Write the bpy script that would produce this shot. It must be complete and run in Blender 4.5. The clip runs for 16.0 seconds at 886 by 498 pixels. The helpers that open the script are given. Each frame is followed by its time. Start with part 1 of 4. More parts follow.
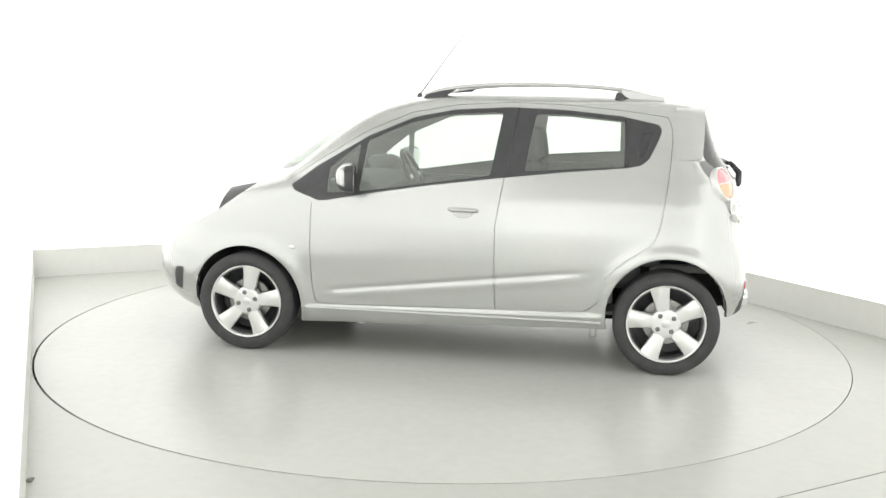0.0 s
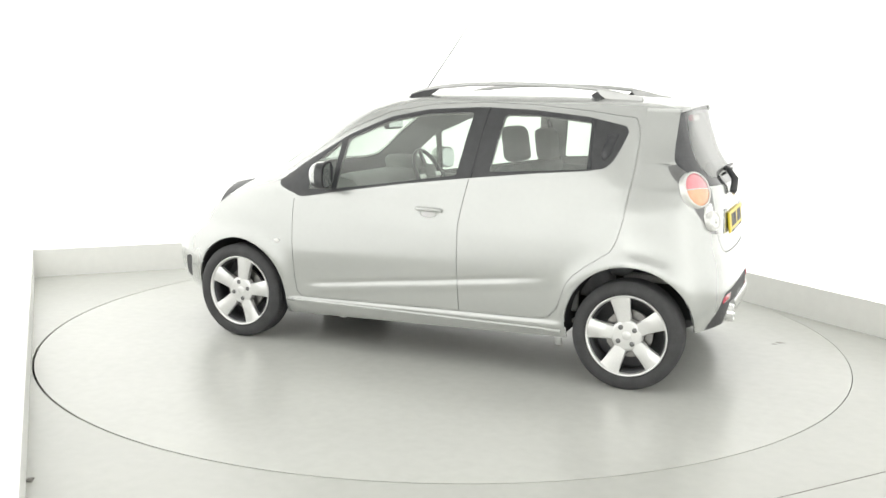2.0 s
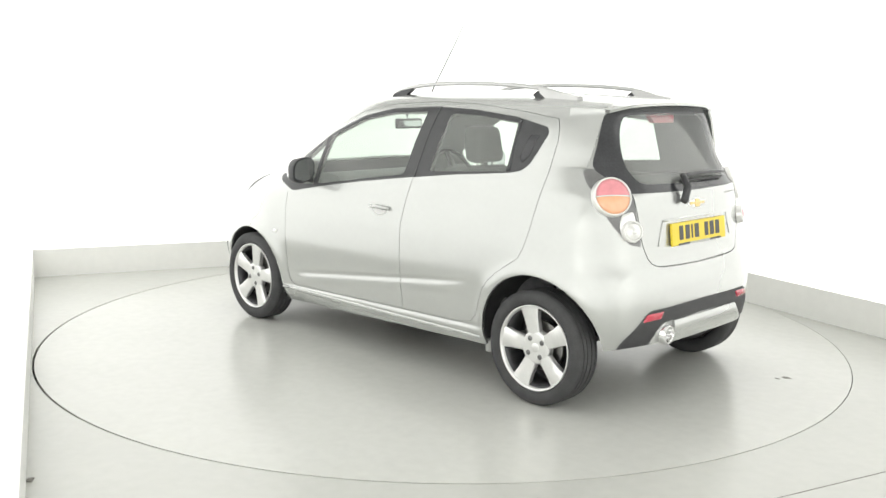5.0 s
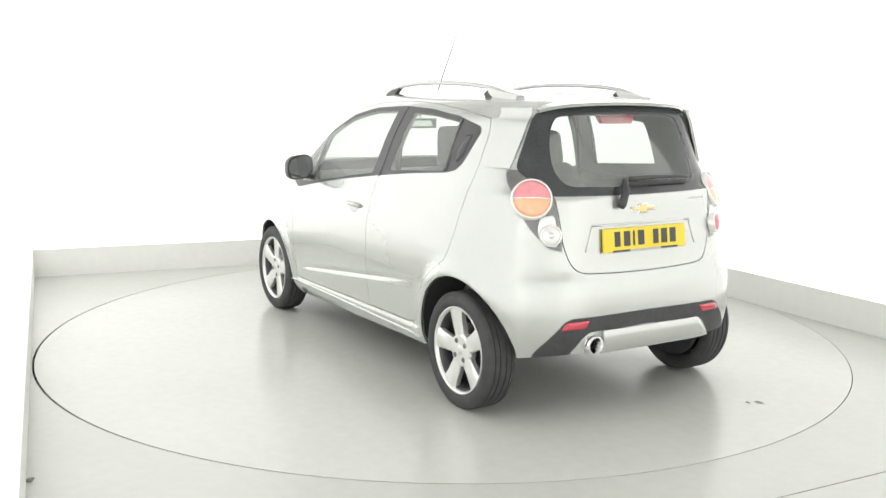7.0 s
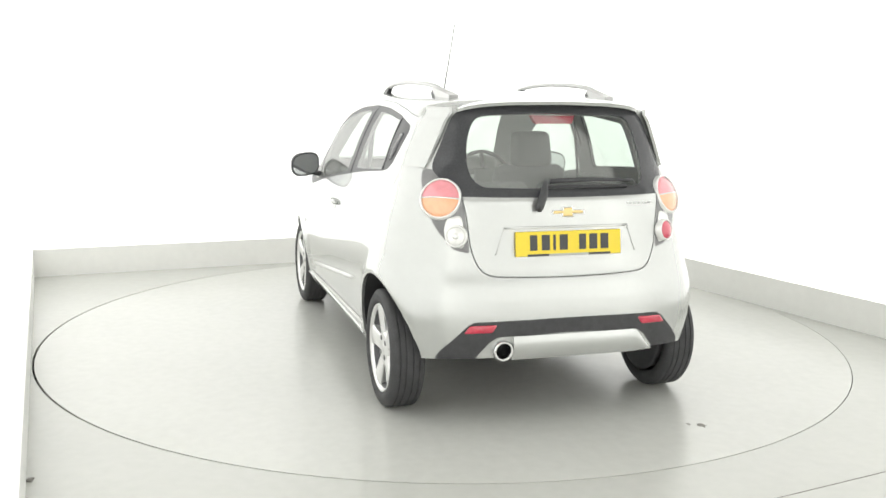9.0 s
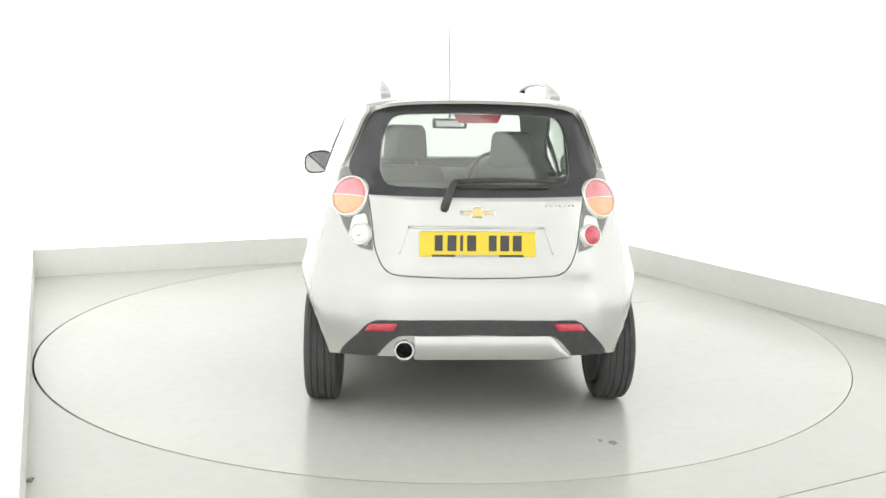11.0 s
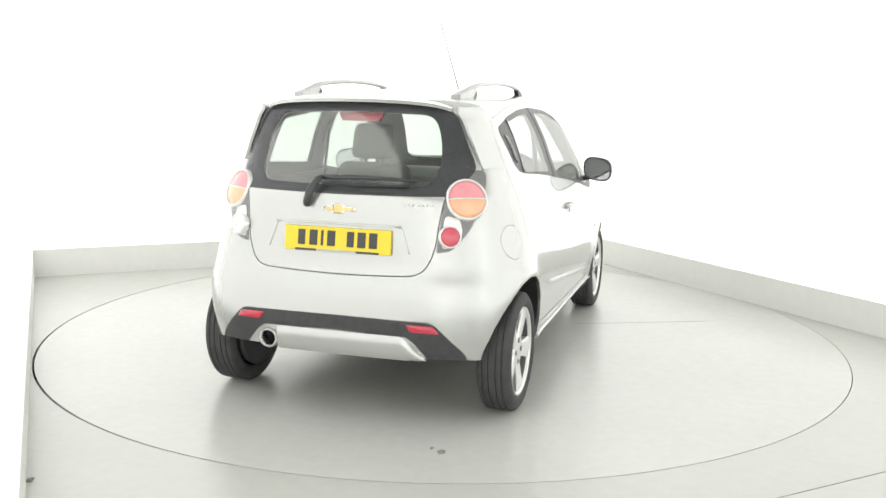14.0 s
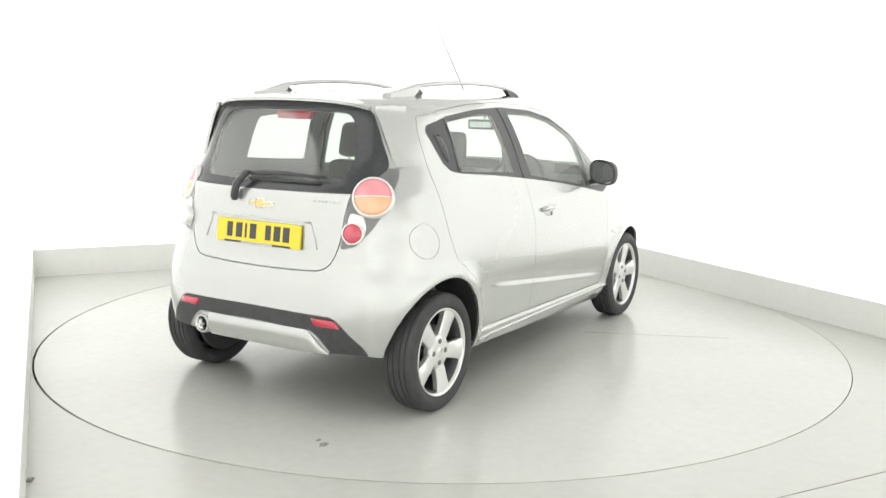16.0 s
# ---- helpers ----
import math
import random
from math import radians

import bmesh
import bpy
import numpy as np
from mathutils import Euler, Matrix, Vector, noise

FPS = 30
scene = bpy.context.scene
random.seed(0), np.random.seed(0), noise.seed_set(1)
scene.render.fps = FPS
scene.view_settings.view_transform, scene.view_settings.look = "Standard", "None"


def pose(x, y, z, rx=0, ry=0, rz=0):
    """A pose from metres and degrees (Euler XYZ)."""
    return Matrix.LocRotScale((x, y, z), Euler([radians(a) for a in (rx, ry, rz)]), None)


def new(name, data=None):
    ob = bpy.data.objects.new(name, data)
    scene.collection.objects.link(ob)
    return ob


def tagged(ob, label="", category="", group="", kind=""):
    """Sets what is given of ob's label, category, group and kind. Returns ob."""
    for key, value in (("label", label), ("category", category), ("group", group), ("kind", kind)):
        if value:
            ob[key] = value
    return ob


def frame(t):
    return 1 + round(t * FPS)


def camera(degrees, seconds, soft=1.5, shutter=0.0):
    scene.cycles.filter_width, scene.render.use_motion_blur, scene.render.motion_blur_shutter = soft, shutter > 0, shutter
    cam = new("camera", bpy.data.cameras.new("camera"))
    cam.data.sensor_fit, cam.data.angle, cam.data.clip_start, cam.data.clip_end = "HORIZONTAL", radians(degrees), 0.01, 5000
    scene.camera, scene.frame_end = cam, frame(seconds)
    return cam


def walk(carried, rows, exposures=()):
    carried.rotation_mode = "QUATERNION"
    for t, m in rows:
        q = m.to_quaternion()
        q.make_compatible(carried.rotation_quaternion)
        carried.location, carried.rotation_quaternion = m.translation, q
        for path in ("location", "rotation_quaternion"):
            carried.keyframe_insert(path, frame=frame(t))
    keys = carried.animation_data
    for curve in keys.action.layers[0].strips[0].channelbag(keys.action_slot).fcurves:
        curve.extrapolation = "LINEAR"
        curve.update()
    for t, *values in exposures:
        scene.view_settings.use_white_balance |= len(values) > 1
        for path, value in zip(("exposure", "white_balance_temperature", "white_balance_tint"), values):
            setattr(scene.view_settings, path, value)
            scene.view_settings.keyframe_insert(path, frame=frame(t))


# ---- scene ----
# camera: fixed on a mast beside the side wall of the studio
cam = camera(50.24, 16.0, soft=1.5)
EYE = Vector((0.0, -5.900, 1.520))
CAM_RIGHT = Vector((0.99986307, 0.00459875, 0.01589615))
CAM_UP = Vector((-0.01644215, 0.1676152, 0.98571538))
CAM_AHEAD = Vector((-0.00186862, 0.98584177, -0.16766786))
cam_pose = Matrix.Translation(EYE) @ Matrix((CAM_RIGHT, CAM_UP, -CAM_AHEAD)).transposed().to_4x4()
walk(cam, [(0, cam_pose), (16.0, cam_pose)], exposures=[(0, 0.54), (16.0, 0.54)])

# ---- light ----
world = bpy.data.worlds.new("studio_surround")
scene.world = world
world.use_nodes = True
world.node_tree.nodes["Background"].inputs[0].default_value = (0.9, 0.92, 0.9, 1)
world.node_tree.nodes["Background"].inputs[1].default_value = 0.3
WALL_GLOW = 0.82
CEILING_POWER = 13.0


# ---- materials ----
def material(name, colour, rough=0.5, metal=0.0, coat=0.0, noise_scale=0.0, vary=0.08, bump=0.0, bump_scale=200.0, glow=0.0, rough_vary=0.0,
             specular=0.5, coat_rough=0.03):
    """A principled material whose colour wanders at two scales, with fine relief."""
    m = bpy.data.materials.new(name)
    m.use_nodes = True
    nt = m.node_tree
    b = nt.nodes["Principled BSDF"]
    b.inputs["Base Color"].default_value = (*colour, 1)
    b.inputs["Roughness"].default_value = rough
    b.inputs["Metallic"].default_value = metal
    b.inputs["Coat Weight"].default_value = coat
    b.inputs["Coat Roughness"].default_value = coat_rough
    b.inputs["Specular IOR Level"].default_value = specular
    if glow:
        b.inputs["Emission Color"].default_value = (*colour, 1)
        b.inputs["Emission Strength"].default_value = glow
    if noise_scale or bump:
        tc = nt.nodes.new("ShaderNodeTexCoord")
    if noise_scale:
        n1 = nt.nodes.new("ShaderNodeTexNoise")
        n1.inputs["Scale"].default_value = noise_scale
        n1.inputs["Detail"].default_value = 6
        n2 = nt.nodes.new("ShaderNodeTexNoise")
        n2.inputs["Scale"].default_value = noise_scale * 14
        n2.inputs["Detail"].default_value = 3
        add = nt.nodes.new("ShaderNodeMath")
        add.operation = "ADD"
        nt.links.new(tc.outputs["Object"], n1.inputs["Vector"])
        nt.links.new(tc.outputs["Object"], n2.inputs["Vector"])
        nt.links.new(n1.outputs["Fac"], add.inputs[0])
        nt.links.new(n2.outputs["Fac"], add.inputs[1])
        ramp = nt.nodes.new("ShaderNodeMapRange")
        ramp.inputs["From Min"].default_value = 0.6
        ramp.inputs["From Max"].default_value = 1.4
        ramp.inputs["To Min"].default_value = 1 - vary
        ramp.inputs["To Max"].default_value = 1 + vary
        nt.links.new(add.outputs[0], ramp.inputs["Value"])
        mix = nt.nodes.new("ShaderNodeVectorMath")
        mix.operation = "SCALE"
        mix.inputs[0].default_value = colour
        nt.links.new(ramp.outputs[0], mix.inputs["Scale"])
        nt.links.new(mix.outputs[0], b.inputs["Base Color"])
        if rough_vary:
            r2 = nt.nodes.new("ShaderNodeMapRange")
            r2.inputs["From Min"].default_value = 0.6
            r2.inputs["From Max"].default_value = 1.4
            r2.inputs["To Min"].default_value = max(0.02, rough - rough_vary)
            r2.inputs["To Max"].default_value = rough + rough_vary
            nt.links.new(add.outputs[0], r2.inputs["Value"])
            nt.links.new(r2.outputs[0], b.inputs["Roughness"])
    if bump:
        n3 = nt.nodes.new("ShaderNodeTexNoise")
        n3.inputs["Scale"].default_value = bump_scale
        n3.inputs["Detail"].default_value = 4
        bp = nt.nodes.new("ShaderNodeBump")
        bp.inputs["Strength"].default_value = bump
        bp.inputs["Distance"].default_value = 0.002
        nt.links.new(tc.outputs["Object"], n3.inputs["Vector"])
        nt.links.new(n3.outputs["Fac"], bp.inputs["Height"])
        nt.links.new(bp.outputs[0], b.inputs["Normal"])
    return m


def glass_material(name, tint, rough=0.0, dust_haze=0.05, wiped=None):
    """Thin pane: mostly clear, with a mirror-like gloss that grows at grazing angles."""
    m = bpy.data.materials.new(name)
    m.use_nodes = True
    nt = m.node_tree
    nt.nodes.clear()
    out = nt.nodes.new("ShaderNodeOutputMaterial")
    tr = nt.nodes.new("ShaderNodeBsdfTransparent")
    tr.inputs["Color"].default_value = (*tint, 1)
    gl = nt.nodes.new("ShaderNodeBsdfGlossy")
    gl.inputs["Roughness"].default_value = rough
    fr = nt.nodes.new("ShaderNodeLayerWeight")
    fr.inputs["Blend"].default_value = 0.5
    pw = nt.nodes.new("ShaderNodeMath")
    pw.operation = "POWER"
    pw.inputs[1].default_value = 4.0
    gain = nt.nodes.new("ShaderNodeMath")
    gain.operation = "MULTIPLY_ADD"
    gain.inputs[1].default_value = 0.85
    gain.inputs[2].default_value = 0.05
    mix = nt.nodes.new("ShaderNodeMixShader")
    nt.links.new(fr.outputs["Facing"], pw.inputs[0])
    nt.links.new(pw.outputs[0], gain.inputs[0])
    nt.links.new(gain.outputs[0], mix.inputs["Fac"])
    nt.links.new(tr.outputs[0], mix.inputs[1])
    nt.links.new(gl.outputs[0], mix.inputs[2])
    # a pale film for dust and white reflections, denser inside the wiped arc
    pale_film = nt.nodes.new("ShaderNodeBsdfDiffuse")
    pale_film.inputs["Color"].default_value = (0.82, 0.83, 0.80, 1)
    film = nt.nodes.new("ShaderNodeMixShader")
    tc = nt.nodes.new("ShaderNodeTexCoord")
    no = nt.nodes.new("ShaderNodeTexNoise")
    no.inputs["Scale"].default_value = 3.0
    no.inputs["Detail"].default_value = 5.0
    rng = nt.nodes.new("ShaderNodeMapRange")
    rng.inputs["From Min"].default_value = 0.3
    rng.inputs["From Max"].default_value = 0.7
    rng.inputs["To Min"].default_value = dust_haze * 0.8
    rng.inputs["To Max"].default_value = dust_haze * 1.2
    nt.links.new(tc.outputs["Object"], no.inputs["Vector"])
    nt.links.new(no.outputs["Fac"], rng.inputs["Value"])
    amount = rng.outputs[0]
    if wiped:
        away = nt.nodes.new("ShaderNodeVectorMath")
        away.operation = "DISTANCE"
        away.inputs[1].default_value = wiped
        nt.links.new(tc.outputs["Object"], away.inputs[0])
        edge = nt.nodes.new("ShaderNodeMapRange")
        edge.inputs["From Min"].default_value = 0.40
        edge.inputs["From Max"].default_value = 0.425
        edge.inputs["To Min"].default_value = 1.7
        edge.inputs["To Max"].default_value = 0.22
        nt.links.new(away.outputs["Value"], edge.inputs["Value"])
        mul = nt.nodes.new("ShaderNodeMath")
        mul.operation = "MULTIPLY"
        nt.links.new(edge.outputs[0], mul.inputs[0])
        nt.links.new(amount, mul.inputs[1])
        amount = mul.outputs[0]
    nt.links.new(amount, film.inputs["Fac"])
    nt.links.new(mix.outputs[0], film.inputs[1])
    nt.links.new(pale_film.outputs[0], film.inputs[2])
    nt.links.new(film.outputs[0], out.inputs["Surface"])
    return m


M_PAINT = material("silver_paint", (0.53, 0.542, 0.527), rough=0.26, metal=0.65, coat=1.0, noise_scale=3.0, vary=0.02)
M_BLACK = material("black_trim", (0.05, 0.051, 0.054), rough=0.38, noise_scale=20, vary=0.2)
M_GLOSS_BLACK = material("black_glass_border", (0.045, 0.046, 0.05), rough=0.12, noise_scale=8, vary=0.2)
M_PLASTIC = material("grained_black_plastic", (0.05, 0.05, 0.053), rough=0.55, noise_scale=30, vary=0.25, bump=0.3, bump_scale=900)
M_INNER = material("underbody_black", (0.02, 0.02, 0.021), rough=0.8, noise_scale=12, vary=0.4)
M_LINER = material("cabin_lining", (0.34, 0.34, 0.33), rough=0.85, noise_scale=10, vary=0.15)
M_CLOTH = material("seat_cloth", (0.16, 0.162, 0.165), rough=0.95, noise_scale=25, vary=0.25, bump=0.5, bump_scale=700)
M_DASH = material("dashboard_plastic", (0.20, 0.205, 0.20), rough=0.6, noise_scale=25, vary=0.2, bump=0.3, bump_scale=600)
M_TYRE = material("tyre_rubber", (0.055, 0.055, 0.057), rough=0.72, noise_scale=14, vary=0.3, bump=0.3, bump_scale=300)
M_ALLOY = material("alloy_silver", (0.80, 0.80, 0.79), rough=0.33, metal=0.7, coat=0.3, noise_scale=9, vary=0.05)
M_RAIL = material("satin_rail", (0.60, 0.60, 0.595), rough=0.38, metal=0.6, noise_scale=12, vary=0.06)
M_BARREL = material("wheel_barrel", (0.10, 0.10, 0.105), rough=0.5, metal=0.6, noise_scale=12, vary=0.3)
M_STEEL = material("brake_steel", (0.35, 0.34, 0.33), rough=0.4, metal=1.0, noise_scale=30, vary=0.25)
M_CHROME = material("chrome", (0.85, 0.85, 0.85), rough=0.08, metal=1.0, noise_scale=40, vary=0.02)
M_BOLT = material("wheel_bolt_steel", (0.22, 0.22, 0.22), rough=0.4, metal=0.8, noise_scale=60, vary=0.2)
M_FOG_RED = material("deep_red_lens", (0.62, 0.075, 0.12), rough=0.12, coat=1.0, noise_scale=30, vary=0.12)
M_RED = material("red_lens", (0.83, 0.31, 0.345), rough=0.12, coat=1.0, noise_scale=30, vary=0.12)
M_RED_DARK = material("red_reflector", (0.55, 0.025, 0.06), rough=0.15, coat=1.0, noise_scale=80, vary=0.15)
M_ORANGE = material("orange_lens", (0.93, 0.48, 0.28), rough=0.12, coat=1.0, noise_scale=30, vary=0.12)
M_CLEAR = material("clear_lens", (0.84, 0.84, 0.82), rough=0.10, metal=0.25, coat=1.0, noise_scale=60, vary=0.1)
M_LAMP_DARK = material("smoked_lamp_housing", (0.15, 0.15, 0.15), rough=0.12, coat=1.0, noise_scale=30, vary=0.2)
M_YELLOW = material("yellow_plate", (0.86, 0.66, 0.04), rough=0.35, noise_scale=12, vary=0.04)
M_GOLD = material("gold_badge", (0.72, 0.55, 0.25), rough=0.25, metal=0.6, noise_scale=40, vary=0.06)
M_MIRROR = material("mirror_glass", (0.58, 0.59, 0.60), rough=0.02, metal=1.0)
# side panes: film raised to stand for white reflected in the glass
M_GLASS = glass_material("window_glass", (0.83, 0.905, 0.845), dust_haze=0.15)
M_GLASS_REAR = glass_material("rear_window_glass", (0.80, 0.85, 0.82), dust_haze=0.12, wiped=(-1.50, 0.13, 1.03))
M_FLOOR = material("painted_floor", (0.545, 0.551, 0.516), rough=0.25, noise_scale=1.2, vary=0.04)
M_TABLE = material("painted_turntable", (0.60, 0.606, 0.571), rough=0.24, noise_scale=1.2, vary=0.05)
M_PLINTH = material("painted_plinth", (0.87, 0.87, 0.84), rough=0.5, noise_scale=1.2, vary=0.03)
# white walls with an added glow that serves as the room's main light
M_WALL = material("white_wall_added_glow", (0.80, 0.80, 0.785), rough=0.9, noise_scale=0.5, vary=0.02, glow=WALL_GLOW)
M_CEILING = material("pale_grey_ceiling", (0.58, 0.58, 0.57), rough=0.9, noise_scale=2, vary=0.03)
M_PIT = material("turntable_pit", (0.02, 0.02, 0.02), rough=0.9, noise_scale=5, vary=0.3)
M_AERIAL = material("aerial_grey", (0.10, 0.10, 0.10), rough=0.6, noise_scale=40, vary=0.1)
M_SCUFF = material("scuffed_grey", (0.25, 0.24, 0.22), rough=0.8, noise_scale=60, vary=0.4)
M_SCUFF_LIGHT = material("faint_tyre_smear", (0.47, 0.47, 0.445), rough=0.5, noise_scale=30, vary=0.12)


# ---- building blocks ----
def mesh_from(name, bm, mats, smooth=True):
    me = bpy.data.meshes.new(name)
    bm.to_mesh(me)
    bm.free()
    for m in (mats if isinstance(mats, (list, tuple)) else [mats]):
        me.materials.append(m)
    if smooth:
        me.shade_smooth()
    return me


def part(name, bm, mats, parent=None, label="", smooth=True, kind="", crease=None):
    """Link a bmesh as one mesh object under a thing or a part."""
    if crease:
        for e in bm.edges:
            if len(e.link_faces) == 2 and e.calc_face_angle(0) > radians(crease):
                e.smooth = False
    ob = new(name, mesh_from(name, bm, mats, smooth))
    ob.parent = parent
    return tagged(ob, label=label, kind=kind)


def box(bm, x0, x1, y0, y1, z0, z1, bevel=0.0, segments=2):
    made = bmesh.ops.create_cube(bm, size=1.0)["verts"]
    for v in made:
        v.co = Vector(((x0 + x1) / 2 + v.co.x * (x1 - x0), (y0 + y1) / 2 + v.co.y * (y1 - y0), (z0 + z1) / 2 + v.co.z * (z1 - z0)))
    if bevel:
        edges = list({e for v in made for e in v.link_edges})
        bmesh.ops.bevel(bm, geom=edges, offset=bevel, segments=segments, affect="EDGES", profile=0.5)
    return bm


def lathe(bm, profile, steps=48, axis="Y", closed=False):
    """Turn a profile of (radius, offset along the axis) round that axis."""
    rings = []
    for i in range(steps):
        a = 2 * math.pi * i / steps
        ca, sa = math.cos(a), math.sin(a)
        if axis == "Y":
            rings.append([bm.verts.new((r * ca, o, r * sa)) for r, o in profile])
        else:
            rings.append([bm.verts.new((r * ca, r * sa, o)) for r, o in profile])
    n = len(profile)
    for i in range(steps):
        a, b = rings[i], rings[(i + 1) % steps]
        for j in range(n if closed else n - 1):
            k = (j + 1) % n
            bm.faces.new((a[j], a[k], b[k], b[j]))
    bmesh.ops.remove_doubles(bm, verts=bm.verts, dist=1e-5)
    bmesh.ops.recalc_face_normals(bm, faces=bm.faces)
    return bm


def prism(bm, outline, place, depth):
    """Extrude a flat outline (u, v) by depth; place maps (u, v, d) to a point."""
    front = [bm.verts.new(place(u, v, 0.0)) for u, v in outline]
    back = [bm.verts.new(place(u, v, depth)) for u, v in outline]
    n = len(outline)
    bm.faces.new(front)
    bm.faces.new(back[::-1])
    for i in range(n):
        j = (i + 1) % n
        bm.faces.new((front[j], front[i], back[i], back[j]))
    bmesh.ops.recalc_face_normals(bm, faces=bm.faces)
    return bm


def tube(bm, points, radius, sides=10, flat=1.0):
    """A tube along points; flat squashes it upright."""
    rings = []
    pts = [Vector(p) for p in points]
    for i, p in enumerate(pts):
        t = (pts[min(i + 1, len(pts) - 1)] - pts[max(i - 1, 0)]).normalized()
        s = t.cross(Vector((0, 0, 1)))
        if s.length < 1e-4:
            s = Vector((1, 0, 0))
        s.normalize()
        u = s.cross(t).normalized()
        r = radius[i] if isinstance(radius, (list, tuple)) else radius
        rings.append([bm.verts.new(p + s * r * math.cos(2 * math.pi * k / sides) + u * r * flat * math.sin(2 * math.pi * k / sides)) for k in range(sides)])
    for a, b in zip(rings, rings[1:]):
        for k in range(sides):
            bm.faces.new((a[k], a[(k + 1) % sides], b[(k + 1) % sides], b[k]))
    bm.faces.new(rings[0][::-1])
    bm.faces.new(rings[-1])
    bmesh.ops.recalc_face_normals(bm, faces=bm.faces)
    return bm


# ---- the studio ----
CORNER_LEFT = Vector((-3.245, 1.395))
CORNER_BACK = Vector((0.99, 3.20))
RIGHT_END = Vector((5.00, -4.04))
LEFT_END = Vector((-0.71, -4.60))
FRONT_LEFT = Vector((-1.9, -7.2))
FRONT_RIGHT = Vector((6.2, -6.0))
PLINTH_H = 0.222
CEIL_H = 3.2
TABLE_R = 2.417


def wall_strip(name, points, z0, z1, thick, mat, label, front=0.0):
    """A wall of real thickness along plan points (the room lies to its right hand)."""
    bm = bmesh.new()
    inner, outer = [], []
    pts = [Vector(p) for p in points]
    for i, p in enumerate(pts):
        d1 = (pts[i] - pts[i - 1]).normalized() if i else (pts[1] - pts[0]).normalized()
        d2 = (pts[i + 1] - pts[i]).normalized() if i < len(pts) - 1 else d1
        n1, n2 = Vector((-d1.y, d1.x)), Vector((-d2.y, d2.x))
        n = (n1 + n2).normalized()
        n /= max(0.3, n.dot(n1))
        inner.append(p - n * front)
        outer.append(p + n * thick)
    rows = [[bm.verts.new((q.x, q.y, z)) for q in pp] for pp, z in ((inner, z0), (inner, z1), (outer, z1), (outer, z0))]
    for a in range(4):
        b = (a + 1) % 4
        for i in range(len(pts) - 1):
            bm.faces.new((rows[a][i], rows[a][i + 1], rows[b][i + 1], rows[b][i]))
    for i in (0, -1):
        bm.faces.new([r[i] for r in rows])
    bmesh.ops.recalc_face_normals(bm, faces=bm.faces)
    return tagged(part(name, bm, mat, smooth=False), label, "wall", kind="structure")


def build_studio():
    wall_strip("wall_left", [LEFT_END, CORNER_LEFT], PLINTH_H, CEIL_H, 0.12, M_WALL, "white studio wall with added glow above a painted plinth")
    wall_strip("wall_back", [CORNER_LEFT, CORNER_BACK], PLINTH_H, CEIL_H, 0.12, M_WALL, "white studio wall with added glow above a painted plinth")
    wall_strip("wall_right", [CORNER_BACK, RIGHT_END], PLINTH_H, CEIL_H, 0.12, M_WALL, "white studio wall with added glow above a painted plinth")
    # unseen wall behind the camera; its added glow brightens the car
    wall_strip("wall_front", [RIGHT_END, FRONT_RIGHT, FRONT_LEFT, LEFT_END], 0.0, CEIL_H, 0.12, M_WALL, "unseen white studio wall with added glow")
    wall_strip("plinth_left", [LEFT_END, CORNER_LEFT], 0.0, PLINTH_H - 0.003, 0.10, M_PLINTH, "low off-white painted plinth along the studio wall", front=0.012)
    wall_strip("plinth_back", [CORNER_LEFT, CORNER_BACK], 0.0, PLINTH_H - 0.003, 0.10, M_PLINTH, "low off-white painted plinth along the studio wall", front=0.012)
    wall_strip("plinth_right", [CORNER_BACK, RIGHT_END], 0.0, PLINTH_H - 0.003, 0.10, M_PLINTH, "low off-white painted plinth along the studio wall", front=0.012)
    room = [LEFT_END, CORNER_LEFT, CORNER_BACK, RIGHT_END, FRONT_RIGHT, FRONT_LEFT]
    # ceiling, unseen; kept grey to hold down light on the car's roof
    bm = bmesh.new()
    low = [bm.verts.new((p.x, p.y, CEIL_H)) for p in room]
    top = [bm.verts.new((p.x, p.y, CEIL_H + 0.1)) for p in room]
    bm.faces.new(low)
    bm.faces.new(top[::-1])
    for i in range(len(room)):
        j = (i + 1) % len(room)
        bm.faces.new((low[i], low[j], top[j], top[i]))
    bmesh.ops.recalc_face_normals(bm, faces=bm.faces)
    tagged(part("ceiling", bm, M_CEILING, smooth=False), "unseen studio ceiling, greyed to dim the light from above", "ceiling", kind="structure")
    # floor: one sheet with a round opening for the turntable
    bm = bmesh.new()
    n = 192
    ring = [bm.verts.new(((TABLE_R + 0.0075) * math.cos(2 * math.pi * i / n) - 0.004, (TABLE_R + 0.0075) * math.sin(2 * math.pi * i / n) - 0.002, 0)) for i in range(n)]
    wide = [bm.verts.new((9 * math.cos(2 * math.pi * i / n), 9 * math.sin(2 * math.pi * i / n), 0)) for i in range(n)]
    deep = [bm.verts.new((v.co.x, v.co.y, -0.12)) for v in ring]
    for i in range(n):
        j = (i + 1) % n
        bm.faces.new((ring[i], wide[i], wide[j], ring[j]))
        bm.faces.new((deep[i], ring[i], ring[j], deep[j]))
    bmesh.ops.recalc_face_normals(bm, faces=bm.faces)
    tagged(part("floor", bm, M_FLOOR, smooth=False), "glossy light grey painted studio floor", "floor", kind="structure")
    bm = bmesh.new()
    lathe(bm, [(0.0, -0.12), (TABLE_R + 0.05, -0.12), (TABLE_R + 0.05, -0.16), (0.0, -0.16)], 96, axis="Z")
    tagged(part("floor_pit", bm, M_PIT), "dark pit under the turntable", "floor", kind="structure")
    # joint between two floor sheets in front of the turntable
    a, b = Vector((1.05, -2.62)), Vector((3.9, -1.17))
    d = (b - a).normalized()
    s = Vector((-d.y, d.x)) * 0.0022
    bm = bmesh.new()
